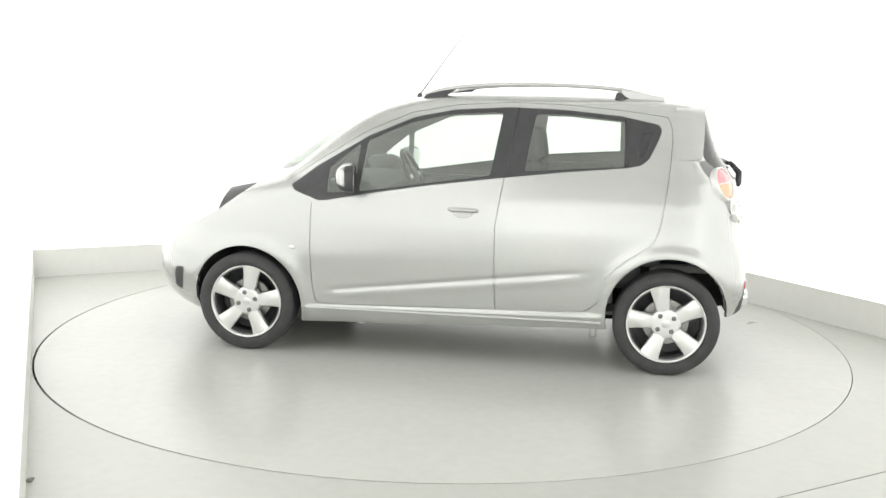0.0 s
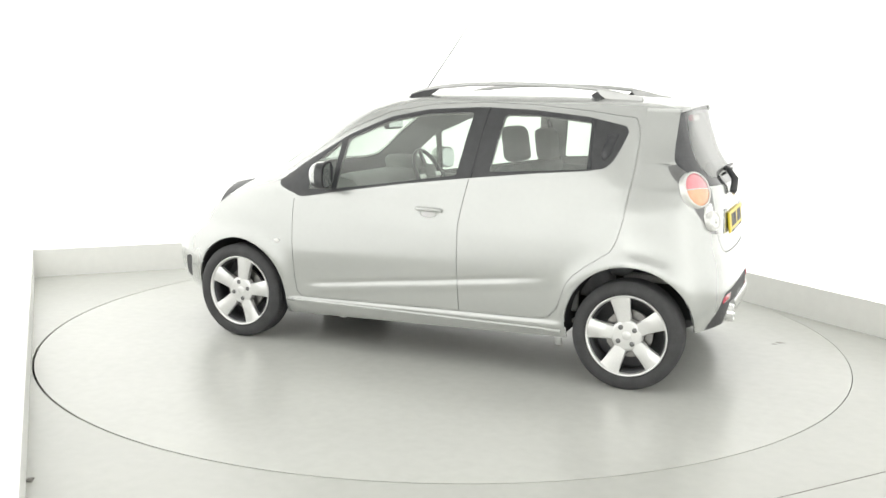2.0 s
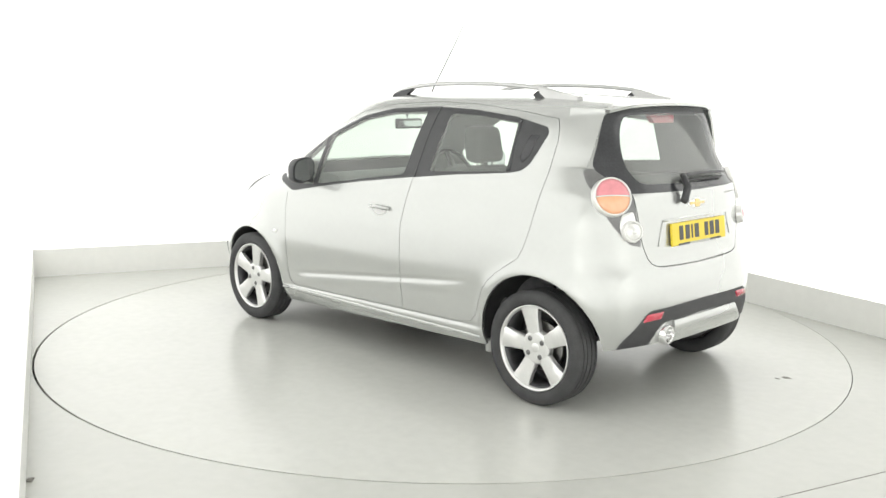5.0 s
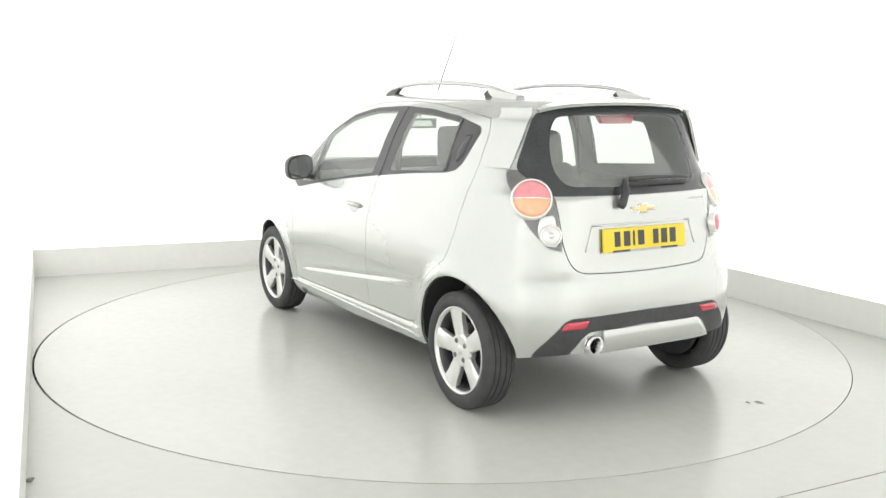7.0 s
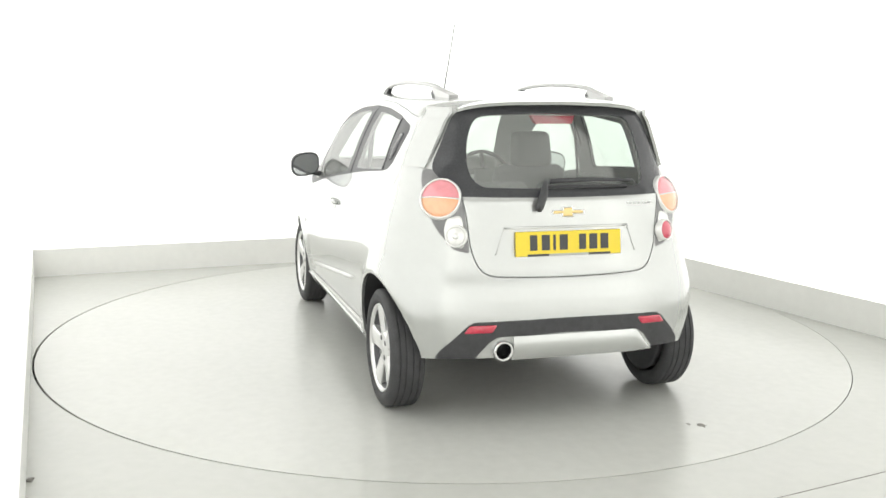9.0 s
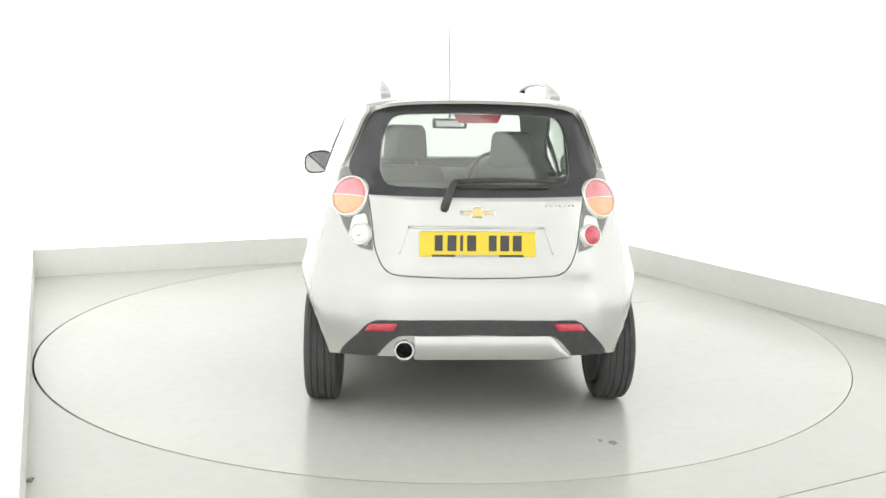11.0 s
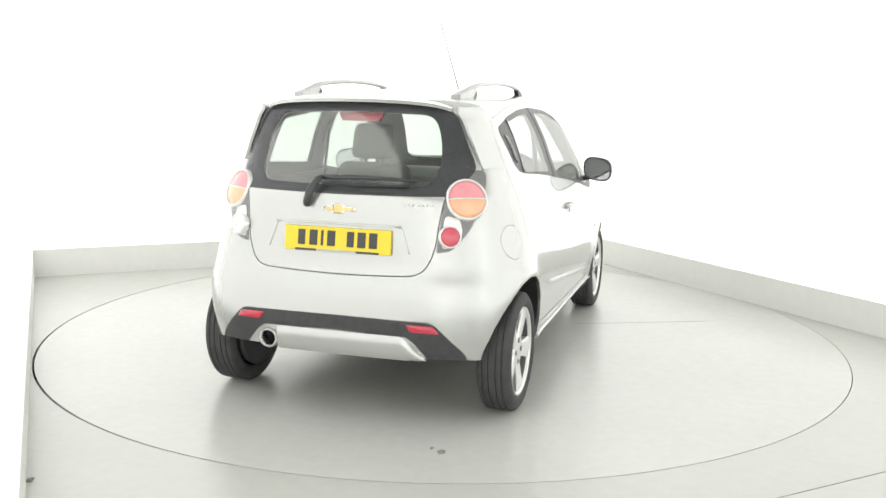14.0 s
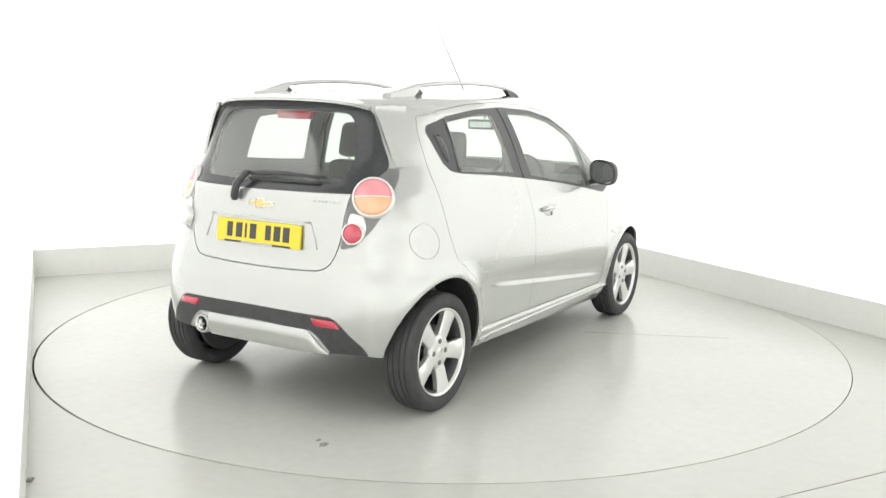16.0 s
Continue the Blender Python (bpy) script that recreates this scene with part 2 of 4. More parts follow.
    prism(bm, [(0, 0), (1, 0), (1, 1), (0, 1)], lambda u, v, w: Vector((*(a + (b - a) * u + s * (2 * v - 1)), 0.001 - w)), 0.003)
    tagged(part("floor_joint", bm, M_SCUFF, smooth=False), "thin dark joint between painted floor sheets", "joint", kind="structure")
    # dark mark by the wall, given the shape of a low block
    bm = bmesh.new()
    place = Vector((-1.585, -2.46, 0))
    box(bm, place.x - 0.011, place.x + 0.011, place.y - 0.016, place.y + 0.016, 0, 0.010, 0.004)
    for v in bm.verts:
        v.co.x += 0.004 * math.sin(90 * v.co.y)
    tagged(part("floor_fixing", bm, M_SCUFF), "small dark grey mark on the floor by the plinth", "fixing")
    # ceiling light panel
    centre = Vector((1.0, -1.4, CEIL_H - 0.06))
    fitting = new("ceiling_light", None)
    tagged(fitting, "large flat white diffuser light under the ceiling", "ceiling light")
    fitting.matrix_basis = Matrix.Translation(centre) @ pose(0, 0, 0, 0, 0, 21)
    bm = bmesh.new()
    box(bm, -2.0, 2.0, -2.6, 2.6, 0.0, 0.058, 0.01)
    part("frame", bm, M_CEILING, fitting, smooth=False)
    lamp = bpy.data.lights.new("softbox", "AREA")
    lamp.shape, lamp.size, lamp.size_y, lamp.energy, lamp.color = "RECTANGLE", 3.8, 5.0, CEILING_POWER, (1.0, 0.995, 0.975)
    lo = new("softbox_lamp", lamp)
    lo.matrix_basis = fitting.matrix_basis @ Matrix.Translation((0, 0, -0.02))


def build_turntable():
    table = tagged(new("turntable"), "round painted grey turntable flush with the studio floor", "turntable")
    bm = bmesh.new()
    n = 192
    prism(bm, [(TABLE_R * math.cos(2 * math.pi * i / n), TABLE_R * math.sin(2 * math.pi * i / n)) for i in range(n)], lambda u, v, w: Vector((u, v, -w)), 0.03)
    part("plate", bm, M_TABLE, table, smooth=False)
    # fine welded joint across part of the plate
    a = radians(-64.5)
    ca, sa = math.cos(a), math.sin(a)
    bm = bmesh.new()
    prism(bm, [(0.9, 0.053), (1.8, 0.053), (1.8, 0.0555), (0.9, 0.0555)], lambda u, v, w: Vector((u * ca - v * sa, u * sa + v * ca, 0.0008 - w)), 0.001)
    part("plate_joint", bm, M_SCUFF, table, "fine dark joint in the plate", smooth=False)
    # scuffs that turn with the plate
    def scuff(name, x, y, rx, ry, mat, seed, turn=0.0):
        rnd = random.Random(seed)
        bm = bmesh.new()
        outline = []
        for i in range(14):
            a = 2 * math.pi * i / 14
            r = rnd.uniform(0.55, 1.0)
            u, v = rx * r * math.cos(a), ry * r * math.sin(a)
            outline.append((x + u * math.cos(turn) - v * math.sin(turn), y + u * math.sin(turn) + v * math.cos(turn)))
        prism(bm, outline, lambda u, v, w: Vector((u, v, 0.0012 - w)), 0.001)
        part(name, bm, mat, table, "dark scuff mark on the plate", smooth=False)
    scuff("scuff_mark", MARK[0], MARK[1], 0.035, 0.022, M_SCUFF, 3)
    scuff("scuff_mark", MARK[0] + 0.03, MARK[1] + 0.05, 0.018, 0.014, M_SCUFF, 4)
    return table
MARK = (-2.0, -0.625)


# ---- the car: body surface ----
def curve(keys):
    """A smooth function through (place, value) keys."""
    xs, ys = [k[0] for k in keys], [k[1] for k in keys]
    n = len(xs)
    sl = [(ys[i + 1] - ys[i]) / (xs[i + 1] - xs[i]) for i in range(n - 1)]
    tan = [sl[0]]
    for i in range(1, n - 1):
        tan.append(0.0 if sl[i - 1] * sl[i] <= 0 else 2 * sl[i - 1] * sl[i] / (sl[i - 1] + sl[i]))
    tan.append(sl[-1])

    def f(x):
        if x <= xs[0]:
            return ys[0]
        if x >= xs[-1]:
            return ys[-1]
        i = 0
        while x > xs[i + 1]:
            i += 1
        h = xs[i + 1] - xs[i]
        t = (x - xs[i]) / h
        return ((2 * t ** 3 - 3 * t * t + 1) * ys[i] + (t ** 3 - 2 * t * t + t) * h * tan[i]
                + (-2 * t ** 3 + 3 * t * t) * ys[i + 1] + (t ** 3 - t * t) * h * tan[i + 1])
    return f


MID = -0.20
nose_x = curve([(0.16, 1.74), (0.30, 1.88), (0.45, 1.915), (0.60, 1.885), (0.70, 1.825), (0.78, 1.77), (0.85, 1.70), (0.905, 1.57), (0.97, 1.335), (1.0, 1.22), (1.1, 1.05),
                (1.27, 0.80), (1.36, 0.64), (1.43, 0.46), (1.465, 0.31), (1.49, 0.12), (1.508, -0.08), (1.516, -0.22)])
tail_x = curve([(0.16, -1.60), (0.30, -1.630), (0.45, -1.646), (0.58, -1.638), (0.65, -1.625), (0.70, -1.609), (0.74, -1.599), (0.84, -1.589), (0.98, -1.577), (1.035, -1.569), (1.07, -1.540), (1.10, -1.520), (1.184, -1.465), (1.30, -1.415),
                (1.40, -1.382), (1.445, -1.365), (1.468, -1.31), (1.49, -1.12), (1.508, -0.75), (1.516, -0.45)])
half_w = curve([(0.16, 0.69), (0.22, 0.735), (0.27, 0.757), (0.30, 0.766), (0.45, 0.786), (0.60, 0.796), (0.74, 0.794), (0.90, 0.772), (1.0, 0.747), (1.07, 0.727), (1.15, 0.70), (1.25, 0.665),
                (1.35, 0.62), (1.40, 0.592), (1.43, 0.565), (1.455, 0.525), (1.475, 0.47), (1.49, 0.405), (1.508, 0.26), (1.516, 0.12)])
nose_n = curve([(0.16, 3.2), (0.3, 3.4), (0.55, 3.3), (0.70, 2.7), (0.9, 2.7), (1.05, 2.8), (1.4, 2.8), (1.516, 2.3)])
tail_n = curve([(0.16, 4.4), (0.5, 4.55), (0.70, 4.2), (0.88, 3.85), (1.05, 3.8), (1.15, 3.9), (1.30, 4.6), (1.42, 5.3), (1.516, 2.4)])
WHEEL_X, WHEEL_R = 1.1875, 0.285
ARCHES = ((WHEEL_X, 0.283, 0.333), (-WHEEL_X, 0.322, 0.326))


def swell(x, z):
    """Wheel-arch lips and the pressed line low on the doors."""
    out = 0.0
    for wx, wz, ar in ARCHES:
        r = math.hypot(x - wx, z - wz)
        out += 0.016 * math.exp(-((r - ar - 0.012) / 0.05) ** 2)
    # full shoulder over the rear wheel
    out += 0.013 * math.exp(-((x + 1.20) / 0.20) ** 2 - ((z - 0.58) / 0.26) ** 2)
    # ledge of the sill under the doors
    if -0.86 < x < 0.86:
        out += 0.013 * min(1.0, (0.86 - abs(x)) / 0.05) / (1 + math.exp((z - (0.299 - 0.02 * x)) / 0.004))
    line = 0.462 - 0.118 * x
    if -0.78 < x < 0.75:
        fade = min(1.0, (x + 0.78) / 0.25, (0.75 - x) / 0.15)
        d = z - line
        out += fade * (-0.0065 * math.exp(-(d / 0.014) ** 2) + 0.004 * math.exp(-((d + 0.034) / 0.026) ** 2))
    return out


def bends(z):
    """Where the flanks begin to curve in towards nose and tail."""
    return MID + 0.45 * (nose_x(z) - MID), MID + 0.40 * (tail_x(z) - MID)


def side_y(x, z):
    w = half_w(z)
    fore, aft = bends(z)
    if x > fore:
        a, n = (x - fore) / (nose_x(z) - fore), nose_n(z)
    elif x < aft:
        a, n = (aft - x) / (aft - tail_x(z)), tail_n(z)
    else:
        a, n = 0.0, 3.0
    a = min(a, 0.9999)
    return w * (1 - a ** n) ** (1 / n) + swell(x, z)


def tail_at(y, z):
    w, n, aft = half_w(z), tail_n(z), bends(z)[1]
    a = min(abs(y) / w, 0.9999)
    return aft - (aft - tail_x(z)) * (1 - a ** n) ** (1 / n)


def slice_outline(z, count):
    """Half outline of the body at height z, nose to tail, evenly spaced."""
    w, dense = half_w(z), []
    fore, aft = bends(z)
    for ends, bend, n, sgn in ((nose_x(z), fore, nose_n(z), 1), (tail_x(z), aft, tail_n(z), -1)):
        seg = []
        for i in range(161):
            p = math.pi / 2 * i / 160
            seg.append((bend + (ends - bend) * math.cos(p) ** (2 / n), w * math.sin(p) ** (2 / n)))
        dense += seg if sgn == 1 else seg[::-1][1:]
    d = np.array(dense)
    s = np.concatenate([[0], np.cumsum(np.hypot(*np.diff(d, axis=0).T))])
    q = np.linspace(0, s[-1], count)
    xs, ys = np.interp(q, s, d[:, 0]), np.interp(q, s, d[:, 1])
    out = []
    for x, y in zip(xs, ys):
        k = min(1.0, max(0.0, (y / w - 0.75) / 0.2))
        out.append((x, y + k * swell(x, z)))
    return out


def base_body():
    levels = np.concatenate([np.linspace(0.16, 0.28, 7)[:-1], np.linspace(0.28, 0.60, 37)[:-1], np.linspace(0.60, 0.70, 6)[:-1], np.linspace(0.70, 1.04, 25)[:-1], np.linspace(1.04, 1.44, 26)[:-1], np.linspace(1.44, 1.50, 12)[:-1], np.linspace(1.50, 1.516, 6)])
    count = 116
    bm = bmesh.new()
    rows = []
    for z in levels:
        half = slice_outline(z, count)
        loop = half + [(x, -y) for x, y in half[-2:0:-1]]
        rows.append([bm.verts.new((x, y, z)) for x, y in loop])
    for a, b in zip(rows, rows[1:]):
        n = len(a)
        for i in range(n):
            j = (i + 1) % n
            bm.faces.new((a[i], b[i], b[j], a[j]))
    bm.faces.new(rows[-1])
    bmesh.ops.recalc_face_normals(bm, faces=bm.faces)
    bm.normal_update()
    return bm


BOUNDS = {}


def inside(poly, u, v):
    b = BOUNDS.get(id(poly))
    if b is None:
        b = BOUNDS[id(poly)] = (min(p[0] for p in poly), max(p[0] for p in poly), min(p[1] for p in poly), max(p[1] for p in poly), poly)
    if u < b[0] or u > b[1] or v < b[2] or v > b[3]:
        return False
    hit = False
    j = len(poly) - 1
    for i in range(len(poly)):
        (x1, y1), (x2, y2) = poly[i], poly[j]
        if (y1 > v) != (y2 > v) and u < (x2 - x1) * (v - y1) / (y2 - y1) + x1:
            hit = not hit
        j = i
    return hit


def rounded(poly, size=0.02, steps=3):
    """The outline with its corners eased."""
    out = []
    n = len(poly)
    for i in range(n):
        p, a, b = Vector(poly[i]), Vector(poly[i - 1]), Vector(poly[(i + 1) % n])
        s1, s2 = min(size, (a - p).length * 0.45), min(size, (b - p).length * 0.45)
        q1, q2 = p + (a - p).normalized() * s1, p + (b - p).normalized() * s2
        for k in range(steps + 1):
            t = k / steps
            out.append(tuple((1 - t) ** 2 * q1 + 2 * t * (1 - t) * p + t * t * q2))
    return out


def mirror_poly(half):
    """A closed outline from its half with first coordinate >= 0 (top middle to bottom middle)."""
    return half + [(-u, v) for u, v in half[::-1] if u > 1e-6]


def ring_poly(u, v, r, steps=28):
    return [(u + r * math.cos(2 * math.pi * i / steps), v + r * math.sin(2 * math.pi * i / steps)) for i in range(steps)]


def score(bm, segments, axes, where):
    """Cut the body along straight segments, only near each of them."""
    u, v = axes
    for a, b in segments:
        lo = (min(a[0], b[0]) - 0.001, min(a[1], b[1]) - 0.001)
        hi = (max(a[0], b[0]) + 0.001, max(a[1], b[1]) + 0.001)
        picked = []
        for f in CAND:
            if not f.is_valid:
                continue
            us = [w.co[u] for w in f.verts]
            if max(us) < lo[0] or min(us) > hi[0]:
                continue
            vs = [w.co[v] for w in f.verts]
            if max(vs) < lo[1] or min(vs) > hi[1]:
                continue
            picked.append(f)
        if not picked:
            continue
        du, dv = b[0] - a[0], b[1] - a[1]
        if math.hypot(du, dv) < 1e-6:
            continue
        no, co = Vector((0, 0, 0)), Vector((0, 0, 0))
        no[u], no[v] = dv, -du
        co[u], co[v] = a
        geom = list({e for f in picked for e in f.edges}) + list({w for f in picked for w in f.verts}) + picked
        res = bmesh.ops.bisect_plane(bm, geom=geom, plane_co=co, plane_no=no.normalized(), dist=1e-5)
        CAND.update(g for g in res["geom"] if isinstance(g, bmesh.types.BMFace))


CAND = set()


def score_poly(bm, poly, axes, where):
    CAND.clear()
    u, v = axes
    us, vs = [p[0] for p in poly], [p[1] for p in poly]
    for f in bm.faces:
        c = f.calc_center_median()
        if where(c) and min(us) - 0.15 < c[u] < max(us) + 0.15 and min(vs) - 0.15 < c[v] < max(vs) + 0.15:
            CAND.add(f)
    score(bm, list(zip(poly, poly[1:] + poly[:1])), axes, where)


def strip(line, width):
    """Thin outlines along a line, one a segment."""
    out = []
    for a, b in zip(line, line[1:]):
        a, b = Vector(a), Vector(b)
        d = (b - a).normalized() * width * 0.3
        s = Vector((-d.y, d.x)).normalized() * width / 2
        out.append([tuple(a - d + s), tuple(b + d + s), tuple(b + d - s), tuple(a - d - s)])
    return out


ON_SIDE = lambda c: abs(c.y) > 0.33
ON_TAIL = lambda c: c.x < -1.05
ON_NOSE = lambda c: c.x > 0.15

DLO = rounded([(0.925, 0.968), (0.90, 0.940), (0.745, 0.888), (0.70, 0.893), (0.456, 0.938), (0.132, 0.990), (-0.246, 1.040), (-0.62, 1.084), (-0.945, 1.114), (-1.02, 1.130), (-1.06, 1.165),
               (-1.095, 1.24), (-1.123, 1.315), (-1.105, 1.345), (-0.902, 1.386), (-0.602, 1.414), (-0.298, 1.423), (0.012, 1.404), (0.233, 1.359), (0.489, 1.250), (0.785, 1.074)], 0.012, 2)
PANE_QUARTER = rounded([(0.70, 0.935), (0.70, 1.075), (0.528, 1.212), (0.548, 0.94)], 0.012, 2)
PANE_FRONT = rounded([(0.520, 0.945), (0.488, 1.228), (0.233, 1.336), (0.012, 1.380), (-0.250, 1.393), (-0.262, 1.386), (-0.212, 1.055)], 0.02, 3)
PANE_REAR = rounded([(-0.398, 1.083), (-0.446, 1.389), (-0.62, 1.388), (-0.925, 1.359), (-0.935, 1.135), (-0.93, 1.12)], 0.02, 3)
DOOR_TOP = [(-1.17, 1.34), (-1.150, 1.385), (-0.90, 1.417), (-0.60, 1.441), (-0.30, 1.449), (0.0, 1.431), (0.25, 1.385), (0.50, 1.278), (0.80, 1.096), (0.965, 0.985)]
DOOR_LOW = [(0.79, 0.875), (0.795, 0.62), (0.787, 0.42), (0.775, 0.325), (0.750, 0.299), (0.70, 0.296), (-0.259, 0.318), (-0.70, 0.325), (-0.765, 0.340), (-0.815, 0.385), (-0.866, 0.533), (-0.905, 0.58), (-0.966, 0.631),
            (-1.09, 0.715), (-1.118, 0.77), (-1.138, 0.851), (-1.172, 1.12), (-1.180, 1.28), (-1.17, 1.34)]
DOOR_MID = [(-0.290, 1.045), (-0.266, 0.90), (-0.250, 0.785), (-0.250, 0.60), (-0.259, 0.318)]
FRONT_DOOR = DOOR_LOW[:7] + DOOR_MID[::-1] + [(-0.30, 1.449)] + DOOR_TOP[5:] + [(0.92, 0.94)]
REAR_DOOR = DOOR_MID[:-1] + DOOR_LOW[6:] + DOOR_TOP[:5]
HEADLAMP = rounded([(1.165, 0.962), (1.345, 0.924), (1.52, 0.865), (1.66, 0.795), (1.70, 0.70), (1.60, 0.695), (1.386, 0.80)], 0.02, 2)
HEADLAMP_BEZEL = [(1.15, 0.967), (1.345, 0.930), (1.386, 0.79), (1.37, 0.79)]
FOG = rounded([(1.60, 0.46), (1.67, 0.45), (1.69, 0.33), (1.63, 0.31)], 0.02, 2)
UNDER = [(2.1, 0.205), (1.55, 0.185), (0.85, 0.178), (-0.85, 0.236), (-1.3, 0.290), (-1.48, 0.312), (-1.60, 0.328), (-1.8, 0.332), (-1.8, 0.0), (2.1, 0.0)]

TAIL_GLASS = rounded(mirror_poly([(0.0, 1.456), (0.36, 1.447), (0.445, 1.428), (0.485, 1.390), (0.575, 1.185), (0.582, 1.15), (0.50, 1.046), (0.0, 1.040)]), 0.02, 2)
TAIL_PANE = rounded(mirror_poly([(0.0, 1.412), (0.365, 1.404), (0.405, 1.36), (0.432, 1.27), (0.440, 1.15), (0.405, 1.085), (0.0, 1.075)]), 0.055, 5)
TAILGATE = rounded(mirror_poly([(0.0, 1.040), (0.478, 1.046), (0.468, 0.95), (0.455, 0.83), (0.435, 0.765), (0.40, 0.716), (0.34, 0.698), (0.0, 0.688)]), 0.01, 2)
LAMP_HALF = rounded([(0.500, 1.152), (0.59, 1.158), (0.616, 1.150), (0.628, 1.10), (0.630, 1.0), (0.615, 0.945), (0.590, 0.89), (0.53, 0.812), (0.462, 0.796), (0.466, 0.85), (0.477, 0.95), (0.487, 1.046)], 0.016, 3)
VALANCE = rounded(mirror_poly([(0.0, 0.500), (0.45, 0.497), (0.485, 0.480), (0.59, 0.370), (0.612, 0.335), (0.612, 0.20), (0.0, 0.20)]), 0.012, 2)
INSERT = rounded(mirror_poly([(0.0, 0.430), (0.345, 0.426), (0.385, 0.40), (0.44, 0.335), (0.44, 0.316), (0.0, 0.316)]), 0.012, 2)
SCREEN = rounded(mirror_poly([(0.0, 1.425), (0.40, 1.41), (0.475, 1.37), (0.555, 1.13), (0.575, 1.06), (0.53, 1.040), (0.0, 1.030)]), 0.03, 3)
SEAMS = strip(DOOR_LOW[:10], 0.0034) + strip(DOOR_LOW[9:], 0.0024) + strip(DOOR_MID, 0.0032) + strip(DOOR_TOP, 0.0022)
GAP_TAIL = strip([(0.487, 1.046), (0.472, 0.95), (0.459, 0.83), (0.450, 0.795), (0.438, 0.762), (0.423, 0.734), (0.402, 0.712), (0.375, 0.699), (0.34, 0.693), (0.18, 0.686), (0.0, 0.683), (-0.18, 0.686), (-0.34, 0.693), (-0.375, 0.699), (-0.402, 0.712), (-0.423, 0.734), (-0.438, 0.762), (-0.450, 0.795), (-0.459, 0.83), (-0.472, 0.95),
                  (-0.487, 1.046)], 0.005)
FUEL = ring_poly(-1.300, 0.828, 0.080, 32)
FUEL_IN = ring_poly(-1.300, 0.828, 0.0782, 32)


def which(c):
    """The panel to which a face at c belongs."""
    y, ay = c.y, abs(c.y)
    if inside(UNDER, c.x, c.z):
        return None
    if ON_SIDE(c):
        for wx, wz, ar in ARCHES:
            if math.hypot(c.x - wx, c.z - wz) < ar and ay > 0.45:
                return None
        if inside(DLO, c.x, c.z):
            for name, poly in (("quarter_light", PANE_QUARTER), ("front_side_window", PANE_FRONT), ("rear_side_window", PANE_REAR)):
                if inside(poly, c.x, c.z):
                    return name, y > 0
            return "window_surround", y > 0
    if ON_TAIL(c):
        u = (y, c.z)
        if math.hypot(y - 0.322, c.z - 0.364) < 0.050:
            return None
        if inside(TAIL_PANE, *u):
            return "rear_window", True
        if inside(TAIL_GLASS, *u):
            return "rear_window_border", True
        if inside(LAMP_HALF, ay, c.z):
            return "tail_lamp", y > 0
        if any(inside(s, *u) for s in GAP_TAIL):
            return None
        if inside(TAILGATE, *u):
            return "tailgate", True
        if inside(INSERT, *u):
            return "bumper_insert", True
        if inside(VALANCE, *u):
            return "bumper_valance", True
    if ON_NOSE(c):
        if inside(SCREEN, y, c.z) and c.x > 0.3:
            return "windscreen", True
    if ON_SIDE(c):
        if inside(HEADLAMP, c.x, c.z):
            return ("headlamp_bezel" if inside(HEADLAMP_BEZEL, c.x, c.z) else "headlamp"), y > 0
        if inside(FOG, c.x, c.z):
            return "fog_recess", y > 0
        if any(inside(s, c.x, c.z) for s in SEAMS):
            return None
        if inside(FRONT_DOOR, c.x, c.z):
            return "front_door", y > 0
        if inside(REAR_DOOR, c.x, c.z):
            return "rear_door", y > 0
        if y < 0 and inside(FUEL, c.x, c.z):
            return ("fuel_flap", False) if inside(FUEL_IN, c.x, c.z) else None
    return "body_shell", True


PANEL_LOOK = {
    "quarter_light": (M_GLASS, "small clear fixed quarter window"), "front_side_window": (M_GLASS, "clear side window glass"), "rear_side_window": (M_GLASS, "clear side window glass"),
    "window_surround": (M_BLACK, "satin black window surround and pillars"), "rear_window": (M_GLASS_REAR, "curved rear window glass with wiped arc"),
    "rear_window_border": (M_GLOSS_BLACK, "glossy black printed glass border"), "tail_lamp": (M_LAMP_DARK, "smoked tail lamp housing"),
    "tailgate": (M_PAINT, ""), "bumper_insert": (M_PAINT, "silver lower bumper insert"), "bumper_valance": (M_PLASTIC, "black plastic lower rear bumper"),
    "windscreen": (M_GLASS, "clear windscreen glass"), "headlamp_bezel": (M_BLACK, "black headlamp corner"), "headlamp": (M_CLEAR, "clear headlamp lens"),
    "fog_recess": (M_PLASTIC, "black fog lamp recess"), "front_door": (M_PAINT, ""), "rear_door": (M_PAINT, ""), "fuel_flap": (M_PAINT, "round fuel filler flap"), "body_shell": (M_PAINT, ""),
}


